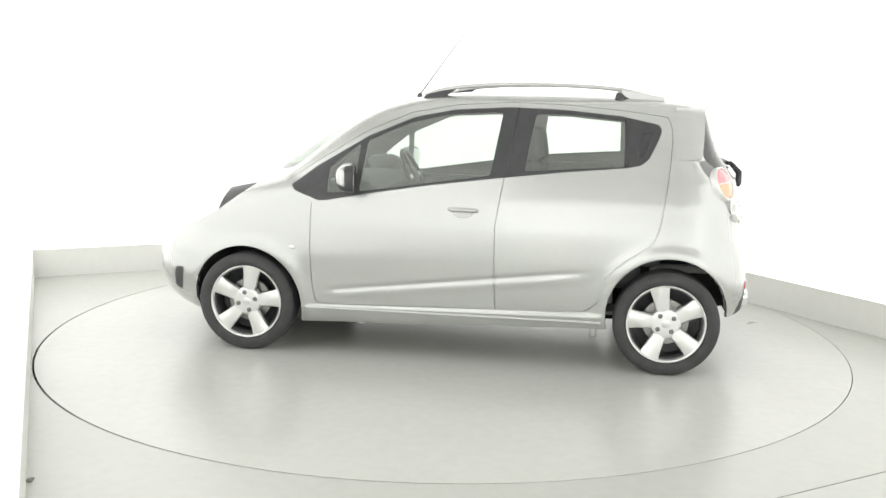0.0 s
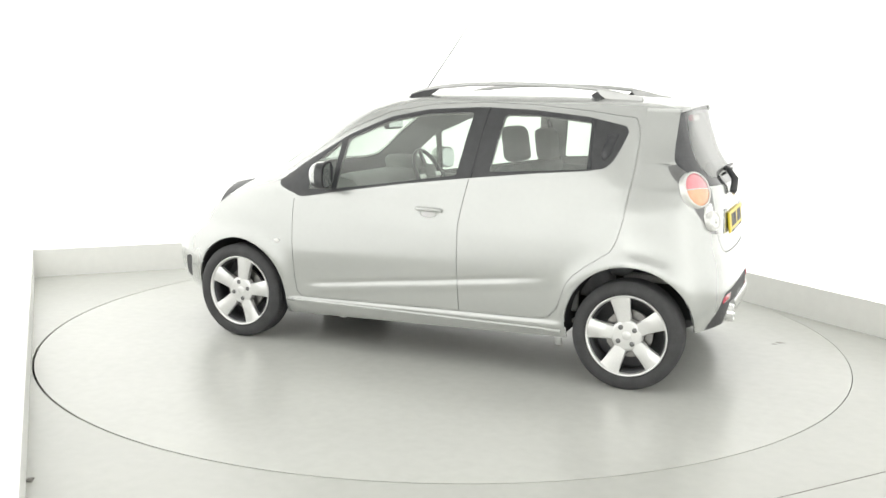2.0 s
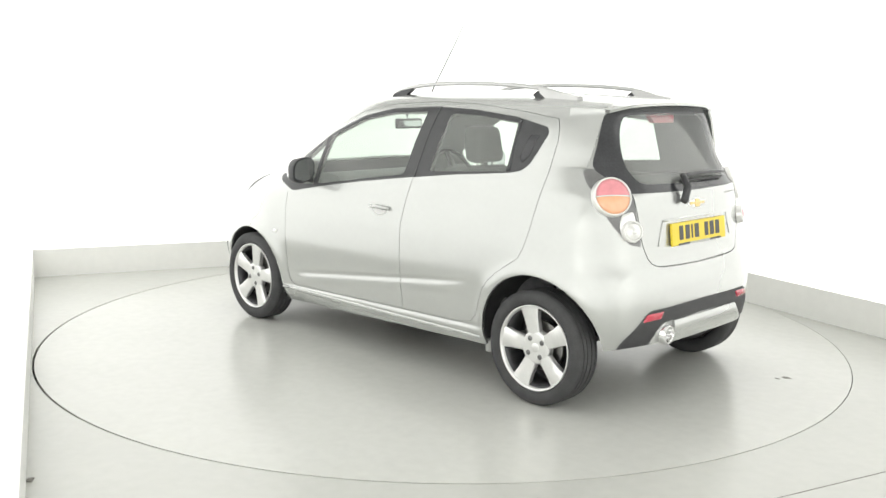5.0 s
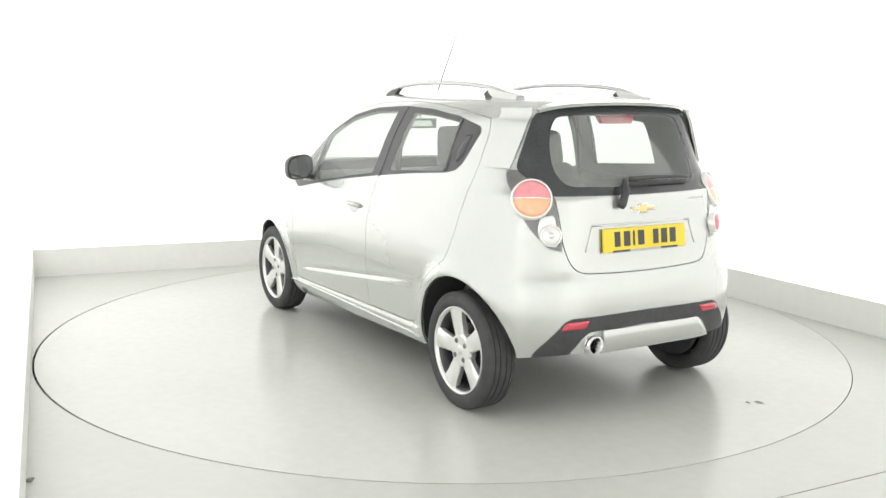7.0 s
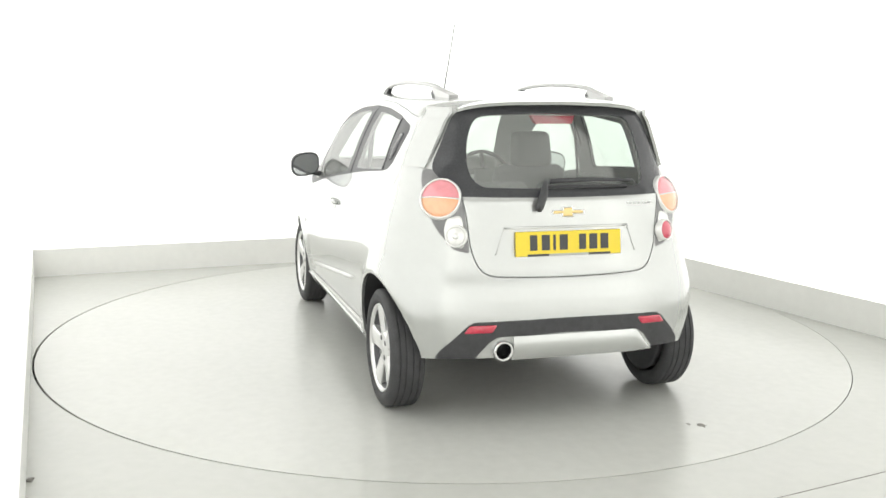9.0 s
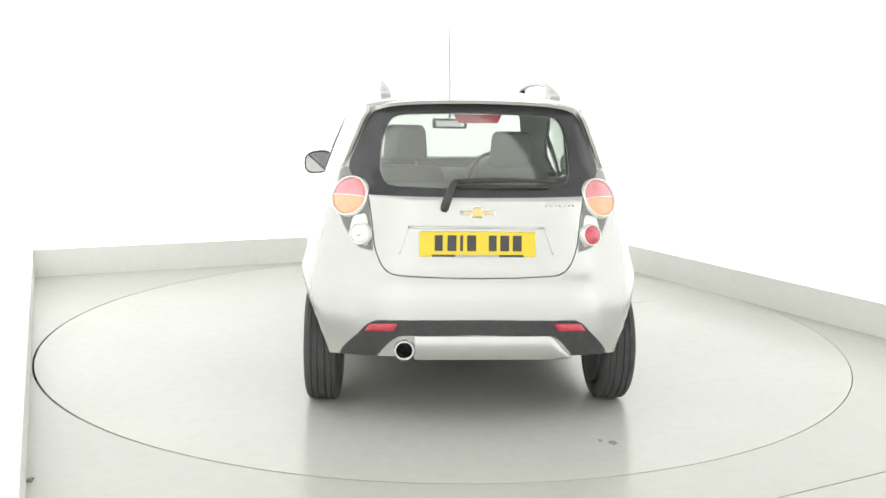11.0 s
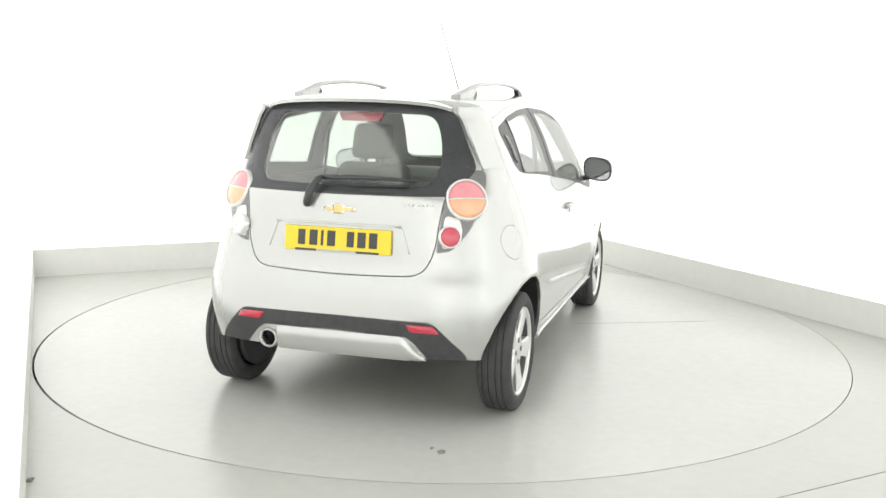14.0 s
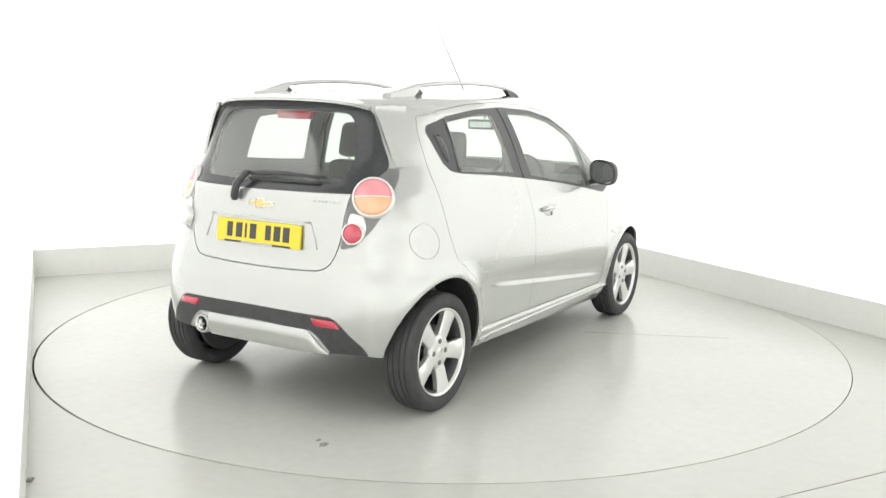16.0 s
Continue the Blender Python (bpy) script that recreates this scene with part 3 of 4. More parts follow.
def build_body(car):
    from mathutils.bvhtree import BVHTree
    from mathutils.interpolate import poly_3d_calc
    bm = base_body()
    tree = BVHTree.FromBMesh(bm)
    bm.faces.ensure_lookup_table()
    ref = [([v.co.copy() for v in f.verts], [v.normal.copy() for v in f.verts]) for f in bm.faces]

    def true_normal(p):
        # on the flanks straight from the surface, elsewhere from the base mesh
        ay = abs(p.y)
        if 0.2 < p.z < 1.40 and ay > 0.96 * half_w(p.z):
            e, here = 0.006, side_y(p.x, p.z)
            sx = (side_y(p.x + e, p.z) - side_y(p.x - e, p.z)) / (2 * e)
            if abs(ay - here) < 0.003 and abs(sx) < 0.6:
                sz = (side_y(p.x, p.z + e) - side_y(p.x, p.z - e)) / (2 * e)
                return Vector((-sx, math.copysign(1.0, p.y), -sz)).normalized()
        _, n, idx, _ = tree.find_nearest(p)
        cos, nos = ref[idx]
        if len(cos) > 4:
            return n
        w = poly_3d_calc(cos, p)
        return sum((k * q for k, q in zip(w, nos)), Vector()).normalized()

    score_poly(bm, UNDER, (0, 2), lambda c: True)
    for wx, wz, ar in ARCHES:
        score_poly(bm, ring_poly(wx, wz, ar, 56), (0, 2), ON_SIDE)
    for poly in (DLO, PANE_QUARTER, PANE_FRONT, PANE_REAR, HEADLAMP, HEADLAMP_BEZEL, FOG):
        score_poly(bm, poly, (0, 2), ON_SIDE)
    for poly in SEAMS:
        score_poly(bm, poly, (0, 2), ON_SIDE)
    for poly in (FUEL, FUEL_IN):
        score_poly(bm, poly, (0, 2), lambda c: c.y < -0.33)
    for poly in [TAIL_GLASS, TAIL_PANE, TAILGATE, LAMP_HALF, [(-u, v) for u, v in LAMP_HALF], VALANCE, INSERT, ring_poly(0.322, 0.364, 0.050, 28)] + GAP_TAIL:
        score_poly(bm, poly, (1, 2), ON_TAIL)
    score_poly(bm, SCREEN, (1, 2), ON_NOSE)
    bm.normal_update()
    groups, owner = {}, {}
    for f in bm.faces:
        key = owner[f] = which(f.calc_center_median())
        if key:
            groups.setdefault(key, []).append(f)
    made = {}
    for key in sorted(groups):
        name = key[0]
        mat, label = PANEL_LOOK[name]
        thick = 0.005 if mat in (M_GLASS, M_GLASS_REAR) else 0.014
        vmap, verts, normals, faces = {}, [], [], []
        count = {}
        for f in groups[key]:
            ids = []
            for v in f.verts:
                if v not in vmap:
                    vmap[v] = len(verts)
                    verts.append(v.co.copy())
                    normals.append(true_normal(v.co))
                ids.append(vmap[v])
            faces.append(ids)
            for e in f.edges:
                count[e] = count.get(e, 0) + 1
        # turned-in edge of the panel
        for f in groups[key] if mat not in (M_GLASS, M_GLASS_REAR) else ():
            for lp in f.loops:
                if count[lp.edge] == 1:
                    a, b = lp.vert, lp.link_loop_next.vert
                    na, nb = normals[vmap[a]], normals[vmap[b]]
                    k = len(verts)
                    fn = f.normal.cross(b.co - a.co).normalized() * -1
                    verts += [a.co.copy(), b.co.copy(), b.co - nb * thick, a.co - na * thick]
                    normals += [fn] * 4
                    faces.append([k + 1, k, k + 3, k + 2])
        me = bpy.data.meshes.new(name)
        me.from_pydata(verts, [], faces)
        me.materials.append(mat)
        me.shade_smooth()
        me.normals_split_custom_set_from_vertices(normals)
        ob = new(name, me)
        ob.parent = car
        tagged(ob, label=label)
        if mat in (M_GLASS, M_GLASS_REAR):
            ob.visible_shadow = False
        made[key] = ob
    # black inner shell behind the gaps
    verts, faces, vmap = [], [], {}
    for f in bm.faces:
        c = f.calc_center_median()
        key = owner[f]
        arch = any(math.hypot(c.x - wx, c.z - wz) < ar + 0.004 for wx, wz, ar in ARCHES) and abs(c.y) > 0.45
        if arch or inside(UNDER, c.x, c.z) or (c.x < -1.2 and math.hypot(c.y - 0.322, c.z - 0.364) < 0.052) or (key and key[0] in ("quarter_light", "front_side_window", "rear_side_window", "rear_window", "windscreen")):
            continue
        ids = []
        for v in f.verts:
            if v not in vmap:
                vmap[v] = len(verts)
                verts.append(v.co - true_normal(v.co) * 0.022)
            ids.append(vmap[v])
        faces.append(ids)
    me = bpy.data.meshes.new("inner_shell")
    me.from_pydata(verts, [], faces)
    me.materials.append(M_LINER)
    me.shade_smooth()
    ob = new("inner_shell", me)
    ob.parent = car
    tagged(ob, label="grey cabin lining inside the panels")
    bm.free()
    return made


# ---- the car: wheels ----
def build_wheel(car, x, side, turn):
    """An alloy wheel with five broad spokes; its outer face looks along +y before turning."""
    bm = bmesh.new()
    lathe(bm, [(0.05, -0.09), (0.19, -0.09), (0.205, -0.085), (0.196, -0.06), (0.186, 0.0), (0.188, 0.05), (0.196, 0.058)], 48)
    wheel = part("wheel", bm, [M_BARREL], car, "five-spoke silver alloy wheel with a black tyre")
    bm = bmesh.new()
    prof = [(0.209, -0.056), (0.2135, -0.068), (0.226, -0.079), (0.245, -0.0835), (0.262, -0.079), (0.276, -0.070)]
    tread = []
    for g in (-0.045, -0.017, 0.017, 0.045):
        tread += [(0.2845, g - 0.0035), (0.279, g - 0.0025), (0.279, g + 0.0025), (0.2845, g + 0.0035)]
    prof = prof + [(0.2835, -0.062)] + tread + [(0.2835, 0.062)] + [(r, -o) for r, o in prof[::-1]]
    lathe(bm, prof, 72)
    part("tyre", bm, M_TYRE, wheel, "black rubber tyre", crease=50)
    bm = bmesh.new()
    lathe(bm, [(0.188, 0.030), (0.196, 0.050), (0.201, 0.066), (0.208, 0.075), (0.2125, 0.073), (0.212, 0.058), (0.200, 0.045), (0.194, 0.03)], 64, closed=True)
    part("rim", bm, M_ALLOY, wheel, "silver rim lip")
    for k in range(5):
        a = math.pi / 2 + radians(turn) + 2 * math.pi * k / 5
        bm = bmesh.new()
        # spoke: narrow near the hub, broad at the rim, with a raised crown
        stations = [(0.030, 0.030, 0.050), (0.070, 0.036, 0.054), (0.105, 0.039, 0.058), (0.15, 0.044, 0.062), (0.185, 0.051, 0.064), (0.202, 0.060, 0.064)]
        rows = []
        for r, w, o in stations:
            row = []
            for s, lift in ((-1.0, -0.030), (-1.0, -0.006), (-0.86, 0.0), (0.0, 0.003), (0.86, 0.0), (1.0, -0.006), (1.0, -0.030)):
                u, q = r * math.cos(0) , s * w
                row.append(bm.verts.new((u * math.cos(a) - q * math.sin(a), o + lift, u * math.sin(a) + q * math.cos(a))))
            rows.append(row)
        for p, q in zip(rows, rows[1:]):
            for i in range(6):
                bm.faces.new((p[i], p[i + 1], q[i + 1], q[i]))
        bm.faces.new(rows[0][::-1])
        bm.faces.new(rows[-1])
        bmesh.ops.recalc_face_normals(bm, faces=bm.faces)
        part("spoke", bm, M_ALLOY, wheel, crease=40)
    bm = bmesh.new()
    lathe(bm, [(0.0, 0.056), (0.066, 0.0570), (0.078, 0.055), (0.085, 0.044), (0.085, 0.02)], 36)
    hub = part("hub", bm, M_ALLOY, wheel)
    for k in range(4):
        a = math.pi / 4 + 0.35 + radians(turn) + math.pi / 2 * k
        bm = bmesh.new()
        lathe(bm, [(0.0, 0.0), (0.011, 0.0), (0.0130, -0.002), (0.0130, -0.005), (0.0150, -0.005), (0.0150, -0.012)], 16)
        bmesh.ops.translate(bm, verts=bm.verts, vec=(0.052 * math.cos(a), 0.0605, 0.052 * math.sin(a)))
        part("bolt", bm, M_BOLT, hub, "dark recessed wheel bolt")
    bm = bmesh.new()
    lathe(bm, [(0.0, 0.0575), (0.022, 0.0575), (0.024, 0.056), (0.024, 0.05)], 28)
    part("centre_cap", bm, M_ALLOY, hub)
    bm = bmesh.new()
    lathe(bm, [(0.0, 0.0), (0.125, 0.0), (0.125, -0.018), (0.0, -0.018)], 40)
    part("brake_disc", bm, M_STEEL, wheel, "worn steel brake disc", crease=40)
    bm = bmesh.new()
    tube(bm, [(0, 0, 0), (0.004, 0.012, -0.002), (0.010, 0.020, -0.006)], 0.0035, 8)
    bmesh.ops.translate(bm, verts=bm.verts, vec=(0.065, 0.052, -0.190))
    part("valve", bm, M_BLACK, wheel, "black tyre valve")
    wheel.matrix_basis = pose(x, side * (0.705), WHEEL_R, 0, 0, 0 if side > 0 else 180)
    # liner of the arch
    bm = bmesh.new()
    wz, ar = [(q[1], q[2]) for q in ARCHES if q[0] == x][0]
    n, r = 30, ar - 0.002
    rows = []
    for i in range(n + 1):
        a = radians((-15 if x > 0 else -10) + (210 if x > 0 else 188) * i / n)
        px, pz = x + r * math.cos(a), wz + r * math.sin(a)
        rows.append([bm.verts.new((px, side * yy, pz)) for yy in (side_y(px, max(pz, 0.25)) - 0.014 if abs(px) < 1.6 else 0.68, 0.45)])
    for a, b in zip(rows, rows[1:]):
        bm.faces.new((a[0], a[1], b[1], b[0]))
    bm.faces.new([q[1] for q in rows])
    bmesh.ops.recalc_face_normals(bm, faces=bm.faces)
    part("wheel_arch_liner", bm, M_INNER, car, "black plastic wheel arch liner")
    return wheel


# ---- the car: fittings ----
def tail_point(y, z, lift=0.0):
    """A point on the tail, raised along its normal."""
    e = 0.004
    p = Vector((tail_at(y, z), y, z))
    du = Vector((tail_at(y + e, z), y + e, z)) - p
    dv = Vector((tail_at(y, z + e), y, z + e)) - p
    n = du.cross(dv).normalized()
    if n.x > 0:
        n = -n
    return p + n * lift


def side_point(x, z, sgn, lift=0.0):
    e = 0.004
    p = Vector((x, side_y(x, z), z))
    du = Vector((x + e, side_y(x + e, z), z)) - p
    dv = Vector((x, side_y(x, z + e), z + e)) - p
    n = du.cross(dv).normalized()
    if n.y < 0:
        n = -n
    q = p + n * lift
    return Vector((q.x, sgn * q.y, q.z))


def pad(outline, on, lift, dome=0.0, sink=0.012, rings=5):
    """A piece that follows a surface inside an outline, domed in its middle, with a skirt."""
    bm = bmesh.new()
    cu = sum(p[0] for p in outline) / len(outline)
    cv = sum(p[1] for p in outline) / len(outline)
    mid = bm.verts.new(on(cu, cv, lift + dome))
    loops = []
    for k in range(1, rings + 1):
        s = k / rings
        loops.append([bm.verts.new(on(cu + (u - cu) * s, cv + (v - cv) * s, lift + dome * (1 - s * s))) for u, v in outline])
    loops.append([bm.verts.new(on(u, v, -sink)) for u, v in outline])
    n = len(outline)
    for i in range(n):
        j = (i + 1) % n
        bm.faces.new((mid, loops[0][i], loops[0][j]))
        for a, b in zip(loops, loops[1:]):
            bm.faces.new((a[i], b[i], b[j], a[j]))
    bmesh.ops.recalc_face_normals(bm, faces=bm.faces)
    return bm


def oval(cu, cv, ru, rv, steps=32):
    return [(cu + ru * math.cos(2 * math.pi * i / steps), cv + rv * math.sin(2 * math.pi * i / steps)) for i in range(steps)]


def find_part(car, name, sgn=None):
    for o in car.children:
        if o.name.split(".")[0] == name:
            if sgn is None or sum(v.co.y for v in o.data.vertices) * sgn > 0:
                return o


def lamp_axes(place, out, up):
    """Centre, sideways, upward and outward axes of a round lamp that faces tail and flank."""
    n = Vector((-math.cos(radians(out)), math.sin(radians(out)), math.sin(radians(up)))).normalized()
    across = Vector((0, 0, 1)).cross(n).normalized()
    return Vector(place), across, n.cross(across).normalized(), n


def round_lens(axes, sgn, radius, dome, a0=0.0, a1=360.0, sink=0.02, steps=32, rings=5):
    """A domed lens over a whole disc or a half of it, with a skirt."""
    c, e, u, n = axes
    full = a1 - a0 >= 360
    count = steps if full else steps + 1

    def at(a, s, h):
        p = c + (e * math.cos(a) + u * math.sin(a)) * radius * s + n * h
        return (p.x, sgn * p.y, p.z)
    bm = bmesh.new()
    angles = [radians(a0 + (a1 - a0) * i / steps) for i in range(count)]
    mid = bm.verts.new(at(0, 0, dome))
    loops = [[bm.verts.new(at(a, k / rings, dome * (1 - (k / rings) ** 2))) for a in angles] for k in range(1, rings + 1)]
    loops.append([bm.verts.new(at(a, 1.0, -sink)) for a in angles])
    for i in range(count if full else count - 1):
        j = (i + 1) % count
        bm.faces.new((mid, loops[0][i], loops[0][j]))
        for a, b in zip(loops, loops[1:]):
            bm.faces.new((a[i], b[i], b[j], a[j]))
    bmesh.ops.recalc_face_normals(bm, faces=bm.faces)
    return bm


def round_cup(axes, sgn, profile, steps=40):
    """A turned ring round a lamp's axis; profile of (radius, height)."""
    c, e, u, n = axes
    bm = bmesh.new()
    rows = []
    for i in range(steps):
        a = 2 * math.pi * i / steps
        row = []
        for r, h in profile:
            p = c + (e * math.cos(a) + u * math.sin(a)) * r + n * h
            row.append(bm.verts.new((p.x, sgn * p.y, p.z)))
        rows.append(row)
    for i in range(steps):
        a, b = rows[i], rows[(i + 1) % steps]
        for k in range(len(profile) - 1):
            bm.faces.new((a[k], a[k + 1], b[k + 1], b[k]))
    bmesh.ops.recalc_face_normals(bm, faces=bm.faces)
    return bm


def build_tail_lamp(car, sgn):
    lamp = find_part(car, "tail_lamp", sgn)
    on = lambda u, v, h: tail_point(sgn * u, v, h)
    big = lamp_axes((-1.470, 0.573, 1.036), 31, 24)
    low = lamp_axes((-1.560, 0.526, 0.876), 26, 10)
    # bright reflector that joins both rounds
    bridge = [(0.552, 0.950), (0.497, 0.965), (0.489, 0.94), (0.482, 0.85), (0.487, 0.818), (0.520, 0.822), (0.562, 0.856), (0.566, 0.90)]
    part("reflector", pad(rounded(bridge, 0.012, 2), on, 0.003, 0.0), M_CLEAR, lamp, "bright clear lamp reflector")
    part("lens_upper", round_lens(big, sgn, 0.086, 0.016, 2, 178, 0.03), M_RED, lamp, "red brake light lens")
    part("lens_lower", round_lens(big, sgn, 0.086, 0.016, 182, 358, 0.03), M_ORANGE, lamp, "orange indicator lens")
    part("bezel_ring", round_cup(big, sgn, [(0.0845, -0.02), (0.0855, 0.003), (0.089, 0.007), (0.093, 0.004), (0.096, -0.006), (0.100, -0.030), (0.106, -0.085)]), M_CLEAR, lamp, "bright ring round the lens")
    bm = bmesh.new()
    c, e, u, n = big
    pts = [c + e * (0.086 * k / 6) + n * (0.016 * (1 - (k / 6) ** 2) + 0.001) for k in range(-6, 7)]
    tube(bm, [(p.x, sgn * p.y, p.z) for p in pts], 0.0034, 8)
    part("divider", bm, M_CLEAR, lamp, "clear bar between the lenses")
    if sgn > 0:
        part("reverse_lens", round_lens(low, sgn, 0.043, 0.010), M_CLEAR, lamp, "clear reversing light lens")
        part("bulb_cap", round_lens((low[0] + low[3] * 0.010, *low[1:]), sgn, 0.014, 0.006, steps=16, rings=3), M_ALLOY, lamp, "small bright bulb cap")
    else:
        part("fog_lens", round_lens(low, sgn, 0.043, 0.012), M_FOG_RED, lamp, "red rear fog light lens")
    part("lower_ring", round_cup(low, sgn, [(0.042, -0.01), (0.043, 0.003), (0.046, 0.005), (0.050, 0.001), (0.052, -0.03)]), M_CLEAR, lamp, "bright ring round the lower lens")


def build_plate(car):
    """Yellow plate with dark bars, set in the tailgate."""
    gate = find_part(car, "tailgate")
    lean = math.atan2(0.026, 0.2)
    base = pose(-1.599, -0.003, 0.836, 0, math.degrees(lean), 0)
    bm = box(bmesh.new(), -0.006, 0.006, -0.26, 0.26, -0.0555, 0.0555, 0.003, 1)
    bm.transform(base)
    plate = part("number_plate", bm, M_YELLOW, car, "yellow rear plate with dark bars", crease=30)
    ys = [0.175, 0.116, 0.073, 0.028, -0.066, -0.120, -0.176]
    ws = [0.036, 0.040, 0.013, 0.040, 0.035, 0.040, 0.040]
    for y, w in zip(ys, ws):
        bm = box(bmesh.new(), -0.0085, -0.004, y - w / 2, y + w / 2, -0.030, 0.040, 0.002, 1)
        bm.transform(base)
        part("plate_bar", bm, M_BLACK, plate, "dark bar", smooth=False)
    for y0, y1, m in ((0.10, 0.205, M_BLACK), (-0.095, 0.10, M_SCUFF_LIGHT), (-0.205, -0.095, M_BLACK)):
        bm = box(bmesh.new(), -0.0085, -0.004, y0, y1, -0.056, -0.046, 0.001, 1)
        bm.transform(base)
        part("plate_strip", bm, m, plate, "thin strip along the plate's foot", smooth=False)
    # pressed recess round the plate: a raised frame of the panel
    on = lambda u, v, h: tail_point(u, v, h)
    part("plate_hood", pad(rounded([(-0.300, 0.903), (0.305, 0.903), (0.309, 0.914), (-0.304, 0.914)], 0.004, 2), on, 0.007, 0.001), M_PAINT, gate, "silver lip over the plate")
    for sgn in (1, -1):
        part("recess_edge", pad([(sgn * 0.302, 0.905), (sgn * 0.309, 0.905), (sgn * 0.348, 0.790), (sgn * 0.343, 0.790)], on, 0.0035, 0.001), M_PAINT, gate)
    # badge and script as plain shapes
    def bar(y0, y1, z0, z1, mat, name, lift, label):
        y0, y1 = y0 + 0.011, y1 + 0.011
        part(name, pad(rounded([(y0, z0), (y1, z0), (y1 - 0.004, z1), (y0 + 0.004, z1)], 0.004, 2), on, lift, 0.002), mat, gate, label)
    bar(-0.094, 0.068, 0.966, 0.985, M_CHROME, "badge_frame", 0.004, "chrome badge edge")
    bar(-0.088, 0.062, 0.969, 0.982, M_GOLD, "badge_wing", 0.006, "gold badge")
    bar(-0.040, 0.018, 0.952, 0.999, M_CHROME, "badge_centre", 0.005, "chrome badge edge")
    bar(-0.035, 0.013, 0.956, 0.995, M_GOLD, "badge_core", 0.008, "gold badge")
    for k in range(7):
        y = -0.315 - 0.021 * k
        bar(y - 0.014, y, 1.003, 1.012, M_RAIL, "script_bar", 0.002, "small chrome bar")


def build_wiper(car):
    bm = bmesh.new()
    tube(bm, [tail_point(0.150, 0.985, 0.016), tail_point(0.146, 1.0, 0.024), tail_point(0.128, 1.04, 0.040), tail_point(0.108, 1.082, 0.040), tail_point(0.088, 1.098, 0.036)],
         [0.016, 0.020, 0.019, 0.015, 0.011], 12)
    wiper = part("rear_wiper", bm, M_BLACK, car, "black rear wiper resting on the glass")
    bm = bmesh.new()
    tube(bm, [tail_point(0.088 - 0.44 * k / 8, 1.098 + 0.006 * math.sin(k / 8 * 3.1), 0.024) for k in range(9)], [0.012, 0.012, 0.011, 0.011, 0.010, 0.009, 0.008, 0.007, 0.005], 8)
    part("arm", bm, M_BLACK, wiper)
    bm = bmesh.new()
    tube(bm, [tail_point(0.10 - 0.42 * k / 8, 1.082, 0.008) for k in range(9)], 0.007, 8)
    part("blade", bm, M_PLASTIC, wiper, "rubber wiper blade")


FIN_END = -1.352


def build_spoiler(car):
    bm = bmesh.new()
    n, m = 28, 8
    top, low = [], []
    for i in range(n + 1):
        y = -0.458 + 0.916 * i / n
        q = (y / 0.458) ** 2
        xl, zl = -1.430 + 0.030 * q + 0.045 * q ** 5, 1.464 - 0.018 * q - 0.020 * q ** 4
        a = [bm.verts.new((-1.10 + (xl + 1.10) * k / m, y, 1.490 - 0.045 * q ** 1.4 - 0.006 + (zl - 1.484 + 0.045 * q ** 1.4) * (k / m) ** 1.6 + 0.004)) for k in range(m + 1)]
        b = [bm.verts.new((xl + 0.006, y, zl - 0.011)), bm.verts.new((-1.20, y, zl - 0.022))]
        top.append(a + b)
    for a, b in zip(top, top[1:]):
        for k in range(len(a) - 1):
            bm.faces.new((a[k], a[k + 1], b[k + 1], b[k]))
    bm.faces.new(top[0])
    bm.faces.new(top[-1][::-1])
    bmesh.ops.recalc_face_normals(bm, faces=bm.faces)
    spoiler = part("roof_spoiler", bm, M_PAINT, car, "silver spoiler over the rear window", crease=45)
    for sgn in (1, -1):
        bm = bmesh.new()
        rows = []
        for i in range(11):
            t = i / 10
            z = 1.436 - 0.274 * t
            zz = min(z, 1.41)
            y0, lean = side_y(-1.20, zz), (side_y(-1.19, zz) - side_y(-1.21, zz)) / 0.02
            xr = FIN_END + 0.012 * t ** 3
            row = []
            for k in range(9):
                d = (-1.195 - xr) * k / 8
                row.append((-1.195 - d, y0 - lean * (d - 0.005) - 0.7 * d * d + 0.0015, z))
            rows.append(row)
        grid = [[bm.verts.new((x, sgn * y, z)) for x, y, z in r] for r in rows]
        back = [[bm.verts.new((x + (0.006 if k == 8 else 0.0), sgn * (y - 0.014), z)) for k, (x, y, z) in enumerate(r)] for r in rows]
        for g, flip in ((grid, False), (back, True)):
            for a, b in zip(g, g[1:]):
                for k in range(8):
                    bm.faces.new((a[k], a[k + 1], b[k + 1], b[k]))
        rim = grid[0] + [r[-1] for r in grid[1:]] + grid[-1][-2::-1] + [r[0] for r in grid[-2:0:-1]]
        rim2 = back[0] + [r[-1] for r in back[1:]] + back[-1][-2::-1] + [r[0] for r in back[-2:0:-1]]
        for i in range(len(rim)):
            j = (i + 1) % len(rim)
            bm.faces.new((rim[i], rim[j], rim2[j], rim2[i]))
        bmesh.ops.recalc_face_normals(bm, faces=bm.faces)
        part("side_fin", bm, M_PAINT, spoiler, "silver fin beside the rear window", crease=40)
    bm = bmesh.new()
    prism(bm, [(0.098, 1.402), (-0.126, 1.402), (-0.106, 1.364), (0.076, 1.364)], lambda u, v, d: Vector((-1.346 + d - 0.35 * (1.402 - v), u, v)), 0.03)
    part("high_brake_light", bm, M_RED_DARK, spoiler, "red high brake light", smooth=False)


